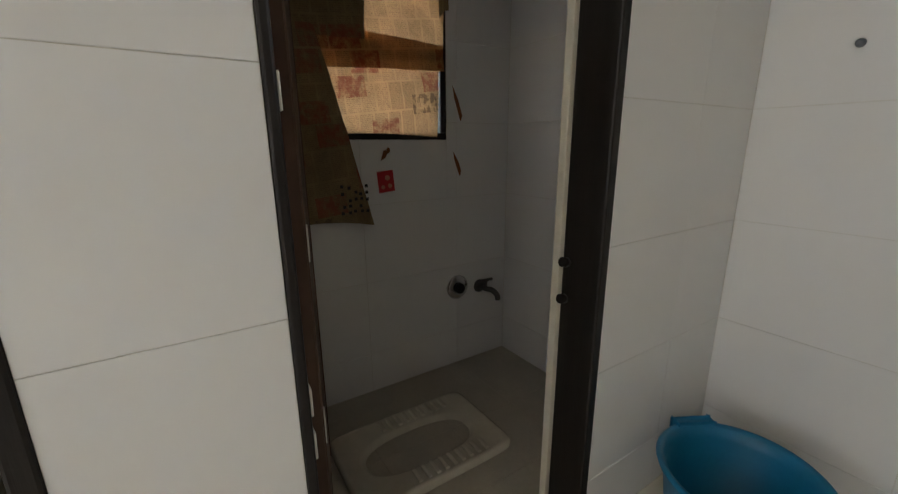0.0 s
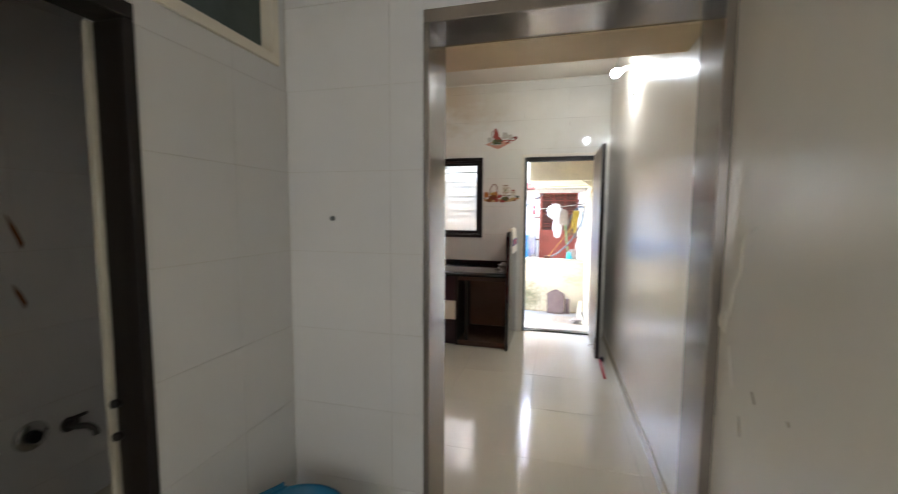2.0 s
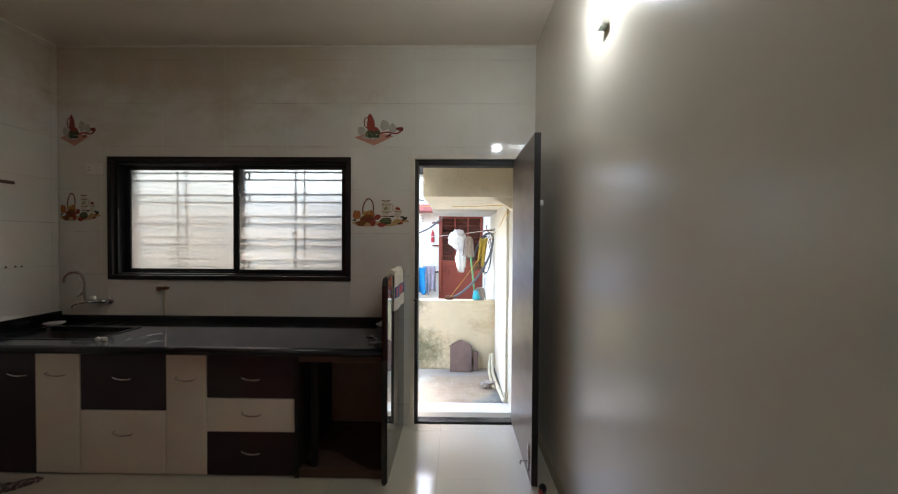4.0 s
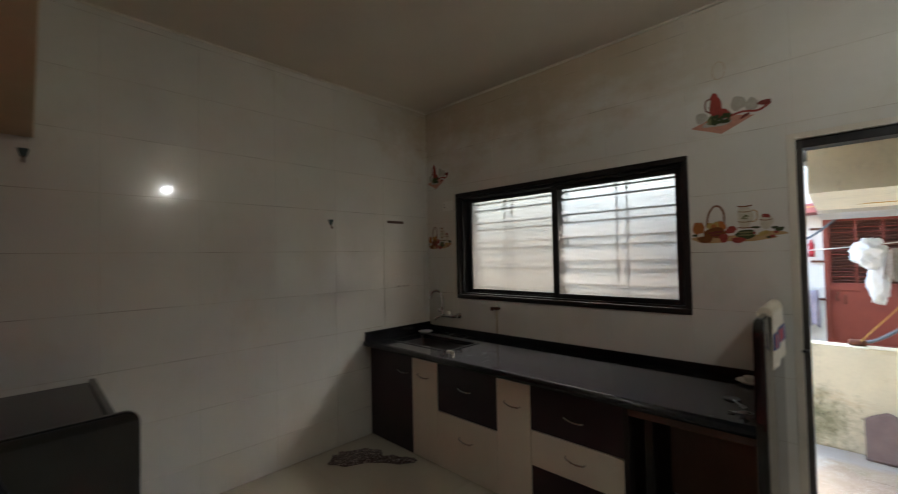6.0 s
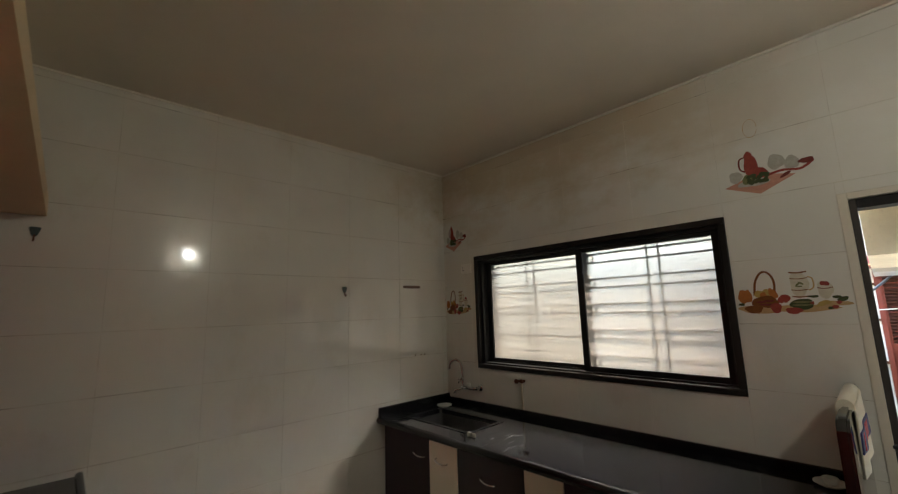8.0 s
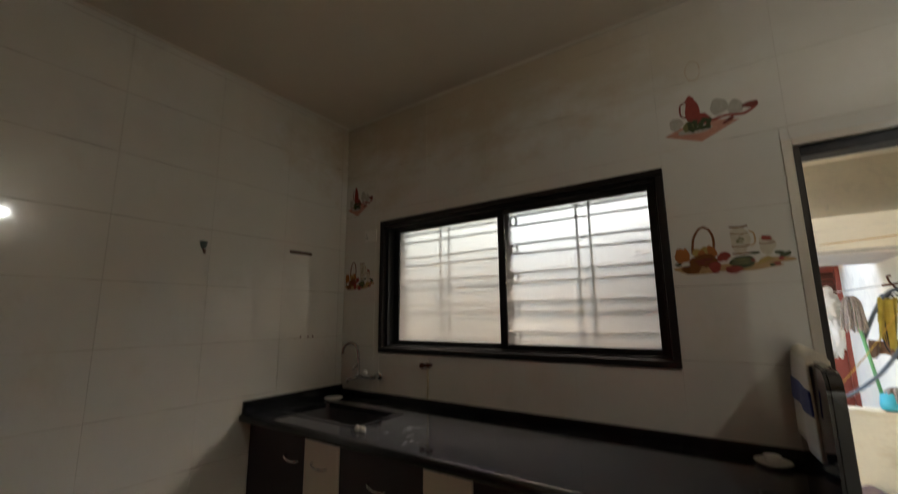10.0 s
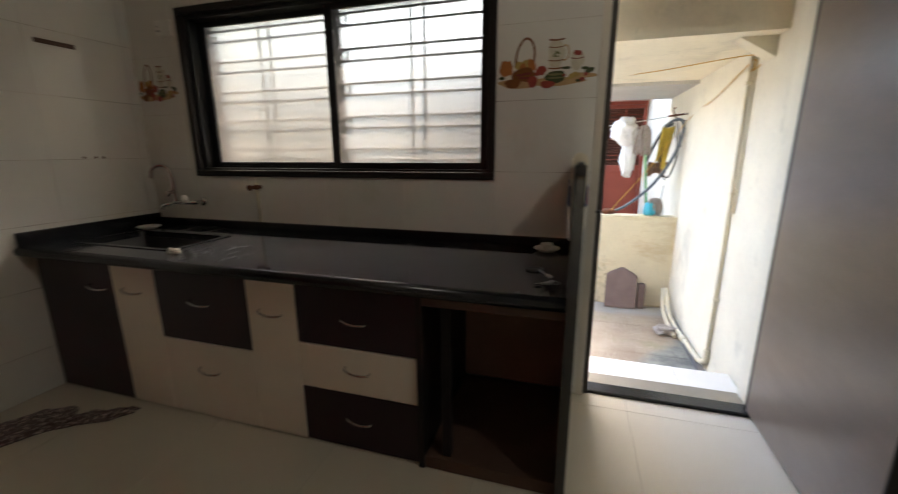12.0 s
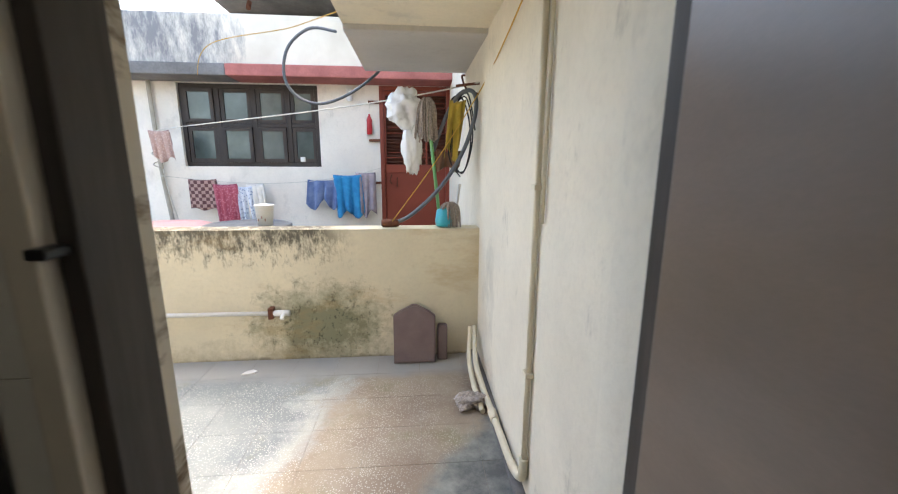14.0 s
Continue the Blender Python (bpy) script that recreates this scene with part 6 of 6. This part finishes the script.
fruit_print(2.262, 1.49, 1.0)
jug_print(2.275, 2.13, 1.0)
fruit_print(0.015, 1.52, 0.72)
jug_print(0.02, 2.12, 0.74)
ringmark = thing("ring_mark", (2.42, 0, 2.47), "faint old ring outline on the tile", "mark")
line_part("ring", "tan", [(2.42 + 0.03 * math.cos(a * 0.6), 2.49 + 0.05 * math.sin(a * 0.6)) for a in range(11)], 0.0012, 0, 0, 1, ringmark, 0)

# ---------------------------------------------------------------- corridor
tub = thing("bucket", (2.215, -3.595, 0.0), "large bright blue plastic tub in the corridor corner", "bucket")
BX, BY = 2.215, -3.595
lathe("wall", [(0.02, 0.004), (0.135, 0.004), (0.160, 0.15), (0.163, 0.158), (0.176, 0.262), (0.192, 0.284), (0.197, 0.298), (0.190, 0.304), (0.178, 0.296), (0.168, 0.262), (0.126, 0.016), (0.02, 0.016)], (BX, BY, 0.0), BLUE_PLASTIC, tub, sides=48)
for a in (150, -30):
    ca, sa = math.cos(radians(a)), math.sin(radians(a))
    m = Matrix.Translation((BX + 0.188 * ca, BY + 0.188 * sa, 0.284)) @ Matrix.Rotation(radians(a), 4, "Z")
    add = bmesh.new()
    add_box(add, -0.008, 0.02, -0.055, 0.055, 0.0, 0.018, 0.008, m)
    part("grip", add, BLUE_PLASTIC, tub)
scr = lathe("wall_plug", [(0.011, 0.0), (0.010, -0.010), (0.004, -0.014)], (2.165, YC, 1.36), RUBBER_PIPE, axis="y", sides=14)
tagged(scr, "grey wall plug in the corridor tiles", "wall plug")
bump_ = tube("plaster_crack", [(XR - 0.001, -3.427, 1.353), (XR - 0.002, -3.354, 1.304), (XR - 0.002, -3.345, 1.209), (XR - 0.001, -3.310, 1.154), (XR - 0.002, -3.285, 1.061)], 0.0032, CREAM_GLOSS, sides=6)
tube("blister", [(XR - 0.001, -3.268, 1.072), (XR - 0.003, -3.241, 1.078), (XR - 0.003, -3.220, 1.02), (XR - 0.001, -3.257, 0.994), (XR - 0.002, -3.262, 1.04), (XR - 0.001, -3.275, 1.06)], 0.005, CREAM_GLOSS, bump_, sides=6)
tube("ridge", [(XR, -3.293, 0.962), (XR - 0.002, -3.312, 0.915), (XR - 0.001, -3.322, 0.88), (XR, -3.334, 0.842)], 0.003, CREAM_GLOSS, bump_, sides=6)
tube("gouge", [(XR, -3.396, 0.777), (XR - 0.001, -3.403, 0.745), (XR, -3.407, 0.719)], 0.003, CARCASS_TILE, bump_, "bare plaster gouge", sides=6)
tube("gouge", [(XR, -3.463, 0.883), (XR - 0.001, -3.485, 0.856)], 0.003, CARCASS_TILE, bump_, "bare plaster gouge", sides=6, curved=False)
tube("gouge", [(XR, -3.645, 0.888), (XR - 0.001, -3.655, 0.880)], 0.003, CARCASS_TILE, bump_, "bare plaster gouge", sides=6, curved=False)
tagged(bump_, "raised plaster crack in the cream wall", "crack")

vent = thing("ventilator", (XC, -3.94, 2.1), "cream-framed fixed ventilator above the toilet door", "window", kind="structure")
for b in ((-4.55, -3.25, 1.99, 2.03), (-4.55, -3.25, 2.41, 2.45), (-4.55, -4.51, 2.03, 2.41), (-3.29, -3.25, 2.03, 2.41)):
    box("frame", XC - 0.10, XC + 0.012, b[0], b[1], b[2], b[3], CREAM_LAM, vent, 0.004)
box("pane", XC - 0.05, XC - 0.045, -4.51, -3.29, 2.03, 2.41, OLD_GLASS, vent, 0)

# ---------------------------------------------------------------- toilet
tf = thing("door_frame_toilet", (XC, -4.22, 0), "black painted toilet door frame with chipped edges", "door frame", kind="structure")
box("jamb", XC - 0.11, XC + 0.006, -3.885, -3.855, 0.0, 1.905, BLACK_WOOD, tf, 0.005)
box("jamb", XC - 0.11, XC + 0.004, -4.588, -4.570, 0.0, 1.905, BLACK_WOOD, tf, 0.005)
box("head", XC - 0.11, XC + 0.006, -4.588, -3.855, 1.905, 1.95, BLACK_WOOD, tf, 0.005)
for z in (0.82, 0.72):
    tube("bolt_keep", [(XC - 0.095, -3.885, z), (XC - 0.095, -3.905, z + 0.004)], 0.013, BLACK_WOOD, tf, curved=False)
box("plaster_edge", XC - 0.135, XC - 0.111, -3.897, -3.856, 0.0, 1.905, CERAMIC, tf, 0.003)
bf = thing("door_frame_bathroom", (XC, -5.2, 0), "black painted bathroom door frame", "door frame", kind="structure")
box("jamb", XC - 0.11, XC + 0.004, -4.90, -4.87, 0.0, 1.905, BLACK_WOOD, bf, 0.005)
box("jamb", XC - 0.11, XC + 0.004, -5.62, -5.58, 0.0, 1.905, BLACK_WOOD, bf, 0.005)
box("head", XC - 0.11, XC + 0.004, -5.62, -4.87, 1.905, 1.95, BLACK_WOOD, bf, 0.005)

tdoor = thing("toilet_door", (1.84, -4.54, 0), "brown toilet door opened inwards", "door")
md = Matrix.Translation((1.84, -4.56, 0)) @ Matrix.Rotation(radians(165.5), 4, "Z")
box("leaf", 0.0, 0.62, -0.03, 0.0, 0.02, 1.89, CARCASS, tdoor, 0.003, "", md)
for z in (1.36, 0.92, 0.55):
    box("tape", 0.02, 0.05, -0.034, -0.030, z, z + 0.06, WHITE_PLASTIC, tdoor, 0.001, "white tape patch", md)

pan = thing("squat_toilet", (1.36, -4.07, 0.0), "white ceramic squat toilet with ribbed footrests", "toilet")
bm = bmesh.new()
px0, px1, py0, py1 = 1.165, 1.565, -4.38, -3.775
cx, cy = (px0 + px1) / 2, (py0 + py1) / 2


def oval(a, rx, ry, z, sq=2.6):
    c, s = math.cos(a), math.sin(a)
    return (cx + rx * abs(c) ** (2 / sq) * (1 if c >= 0 else -1), cy + 0.01 + ry * abs(s) ** (2 / sq) * (1 if s >= 0 else -1), z)


N = 48
rings = [[bm.verts.new(oval(2 * math.pi * k / N, rx, ry, z, sq)) for k in range(N)] for rx, ry, z, sq in
         ((0.2, 0.302, 0.001, 12), (0.2, 0.302, 0.022, 12), (0.188, 0.29, 0.03, 12), (0.178, 0.28, 0.026, 10), (0.115, 0.235, 0.024, 2.8), (0.105, 0.225, 0.018, 2.6), (0.09, 0.20, -0.02, 2.4), (0.06, 0.15, -0.05, 2.2), (0.01, 0.05, -0.06, 2))]
for r, s in zip(rings, rings[1:]):
    for k in range(N):
        bm.faces.new((r[k], r[(k + 1) % N], s[(k + 1) % N], s[k])).smooth = True
bm.faces.new(rings[-1])
part("bowl", bm, CERAMIC, pan)
for sx in (-1, 1):
    for k in range(9):
        y = cy - 0.09 + 0.035 * k
        box("rib", cx + sx * 0.147 - 0.03, cx + sx * 0.147 + 0.03, y, y + 0.016, 0.022, 0.034, CERAMIC, pan, 0.004)

fv = thing("flush_valve", (XT, -3.60, 0.42), "round chrome concealed flush valve on the tiles", "valve")
lathe("flange", [(0.062, 0.0), (0.062, 0.006), (0.05, 0.014), (0.03, 0.016)], (XT, -3.60, 0.42), CHROME, fv, axis="x")
lathe("button", [(0.028, 0.014), (0.026, 0.035), (0.02, 0.04)], (XT, -3.60, 0.42), BLACK_ALU, fv, axis="x", sides=20)
bt = thing("bib_tap", (XT, -3.43, 0.39), "dull chrome bib tap low on the toilet wall", "tap")
lathe("flange", [(0.035, 0.0), (0.033, 0.008), (0.018, 0.012)], (XT, -3.46, 0.40), SINK_STEEL, bt, axis="x", sides=20)
tube("body", [(XT, -3.46, 0.40), (XT + 0.06, -3.46, 0.40), (XT + 0.085, -3.44, 0.395), (XT + 0.10, -3.42, 0.37), (XT + 0.10, -3.415, 0.345)], 0.014, SINK_STEEL, bt)
tube("handle", [(XT + 0.05, -3.46, 0.41), (XT + 0.055, -3.46, 0.44)], 0.010, SINK_STEEL, bt, curved=False)
tube("lever", [(XT + 0.055, -3.49, 0.445), (XT + 0.055, -3.42, 0.445)], 0.008, SINK_STEEL, bt, curved=False)

stk = thing("sticker", (XT, -3.965, 0.97), "small red paper sticker on the tiles", "sticker")
mt = Matrix.Translation((XT + 0.0008, -3.965, 0.968)) @ Matrix.Rotation(radians(5), 4, "X")
prism("paper", [(-0.037, -0.045), (0.037, -0.045), (0.037, 0.045), (-0.037, 0.045)], 0.0012, mt @ FACING_PLUS_X, STICKER_RED, stk)
for y, z, r in ((0.008, 0.015, 0.012), (-0.016, -0.022, 0.009), (0.016, -0.02, 0.010)):
    prism("print", [(y + r * math.cos(k * 0.785), z + r * math.sin(k * 0.785)) for k in range(8)], 0.0018, mt @ FACING_PLUS_X, DECAL["pink"], stk)
for k, (y, z, ln, tilt) in enumerate(((-3.60, 1.30, 0.16, 0.35), (-3.60, 1.03, 0.12, 0.4), (-3.97, 1.075, 0.05, -0.3), (-3.955, 1.09, 0.04, -0.5))):
    mm = Matrix.Translation((XT + 0.0008, y, z)) @ Matrix.Rotation(tilt, 4, "X") @ FACING_PLUS_X
    s = prism("tape_stain", [(-0.008, -ln / 2), (0.010, -ln / 2 + 0.02), (0.012, 0.01), (0.003, ln / 2), (-0.006, 0.02)], 0.0012, mm, DECAL["brown"])
    tagged(s, "brown old tape stain on the tiles", "stain", "tape stains")

tw = thing("toilet_window", (XT - 0.07, -4.0, 1.14), "small black-framed toilet window", "window", kind="structure")
TW = (-4.30, -3.655, 1.14, 1.90)
for b in ((TW[0], TW[1], TW[2], TW[2] + 0.03), (TW[0], TW[1], TW[3] - 0.03, TW[3]), (TW[0], TW[0] + 0.03, TW[2] + 0.03, TW[3] - 0.03), (TW[1] - 0.03, TW[1], TW[2] + 0.03, TW[3] - 0.03)):
    box("frame", XT - 0.12, XT - 0.002, b[0], b[1], b[2], b[3], BLACK_WOOD, tw, 0.004)
pn = box("pane", XT - 0.09, XT - 0.086, TW[0] + 0.03, TW[1] - 0.03, TW[2] + 0.03, TW[3] - 0.03, FROSTED, tw, 0)
pn.visible_shadow = False


def paper(name, corners, x, material, label, seed, group="newspaper in the toilet"):
    """A sheet of newspaper between four corners (y, z), slightly buckled."""
    bm = bmesh.new()
    n, rows = 14, []
    (ay, az), (by, bz), (cy_, cz), (dy, dz) = corners
    for j in range(n + 1):
        v = j / n
        row = []
        for i in range(n + 1):
            u = i / n
            y = (ay * (1 - u) + by * u) * (1 - v) + (dy * (1 - u) + cy_ * u) * v
            z = (az * (1 - u) + bz * u) * (1 - v) + (dz * (1 - u) + cz * u) * v
            w = 0.016 * noise.noise(Vector((y * 5, z * 5, seed))) + 0.008 * noise.noise(Vector((y * 16, z * 16, seed)))
            row.append(bm.verts.new((x + w, y, z + 0.012 * math.sin(3.1 * u) * v)))
        rows.append(row)
    for r, s in zip(rows, rows[1:]):
        for i in range(n):
            bm.faces.new((r[i], r[i + 1], s[i + 1], s[i])).smooth = True
    ob = part(name, bm, material)
    return tagged(ob, label, "newspaper", group)


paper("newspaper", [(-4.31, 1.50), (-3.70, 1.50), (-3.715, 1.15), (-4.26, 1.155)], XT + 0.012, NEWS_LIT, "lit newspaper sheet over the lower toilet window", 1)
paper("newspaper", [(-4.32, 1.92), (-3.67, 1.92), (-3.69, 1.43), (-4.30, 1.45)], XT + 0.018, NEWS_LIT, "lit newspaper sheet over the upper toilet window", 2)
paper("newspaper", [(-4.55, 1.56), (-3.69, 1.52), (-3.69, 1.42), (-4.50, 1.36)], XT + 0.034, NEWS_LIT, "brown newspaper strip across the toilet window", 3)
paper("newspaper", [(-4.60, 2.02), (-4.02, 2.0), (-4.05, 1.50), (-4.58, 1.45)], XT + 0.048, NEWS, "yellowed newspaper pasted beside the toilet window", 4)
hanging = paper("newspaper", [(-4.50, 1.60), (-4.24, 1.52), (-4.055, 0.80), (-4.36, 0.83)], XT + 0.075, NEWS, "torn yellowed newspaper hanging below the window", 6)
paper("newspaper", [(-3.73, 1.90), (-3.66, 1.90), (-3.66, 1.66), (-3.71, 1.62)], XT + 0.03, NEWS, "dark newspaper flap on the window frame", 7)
rnd = random.Random(31)
for k in range(26):
    y, z = -4.19 + 0.024 * (k % 5) + rnd.uniform(-0.004, 0.004), 0.86 + 0.024 * (k // 5) + rnd.uniform(-0.004, 0.004)
    if rnd.random() < 0.8:
        box("printed_dot", XT + 0.086, XT + 0.088, y, y + 0.012, z, z + 0.012, BLACK_ALU, hanging, 0.001)
for z in (1.16, 0.70, 0.62):
    box("tape", XC - 0.03, XC - 0.004, -4.5702, -4.565, z, z + 0.05, WHITE_PLASTIC, tf, 0.002, "white tape patch")


# ---------------------------------------------------------------- tiles
WZ = lines(0.0, H, 0.16, 0.3265)
tiles(wall_north, (0, 0, 0), (1, 0, 0), (0, 0, 1), [0.0] + lines(0.33, XR, 0.33, 0.48), WZ, WALL_TILE, [WIN, DOOR], gap=0.0020, upright=0.0006)
tiles(wall_west, (0, 0, 0), (0, 1, 0), (0, 0, 1), lines(YK, 0.0, -2.43, 0.475), lines(0.0, H, 0.231, 0.325), WALL_TILE, gap=0.0020, upright=0.0008)
tiles(floor_sub, (0, 0, 0), (1, 0, 0), (0, 1, 0), lines(XC, XR, 0.472, 0.6177), lines(-9.0, YC, -1.30, 0.61), FLOOR_TILE)
tiles(floor_sub, (0, 0, 0), (1, 0, 0), (0, 1, 0), lines(0.0, XR, 0.472, 0.6177), lines(YC, 0.03, -1.30, 0.61), FLOOR_TILE)
CZ = lines(0.0, 2.88, 0.19, 0.342)
tiles(wall_corridor, (XC, 0, 0), (0, 1, 0), (0, 0, 1), lines(-7.0, YC, -3.50, 0.475), CZ, CORR_TILE, [(-4.588, -3.855, -0.01, 1.95), (-5.62, -4.87, -0.01, 1.95), (-4.55, -3.25, 1.99, 2.45)])
tiles(wall_cross, (0, YC, 0), (1, 0, 0), (0, 0, 1), lines(XC, XR, 2.43, 0.475), CZ, CORR_TILE, [(2.575, XR + 0.1, -0.11, 2.165)])
tiles(wall_toilet_far, (XT, 0, 0), (0, 1, 0), (0, 0, 1), lines(-4.77, -3.29, -3.60, 0.475), CZ, CORR_TILE, [TOILET_WIN])
tiles(wall_toilet_near, (0, -3.29, 0), (1, 0, 0), (0, 0, 1), lines(XT, XC - 0.12, 1.4, 0.475), CZ, CORR_TILE)
tiles(floor_sub, (0, 0, 0), (1, 0, 0), (0, 1, 0), lines(XT, XC, 1.35, 0.31), lines(-4.77, -3.29, -3.60, 0.31), TOILET_TILE)
tiles(balcony_floor, (0, 0, ZB), (1, 0, 0), (0, 1, 0), lines(0.3, 3.545, 2.62, 0.27), lines(0.47, 2.15, 0.83, 0.27), TERRAZZO, gap=0.0015)
tiles(sill, (0, 0, -0.012), (1, 0, 0), (0, 1, 0), [DOOR[0], 3.25, DOOR[1]], [0.115, 0.47], SILL_TILE)
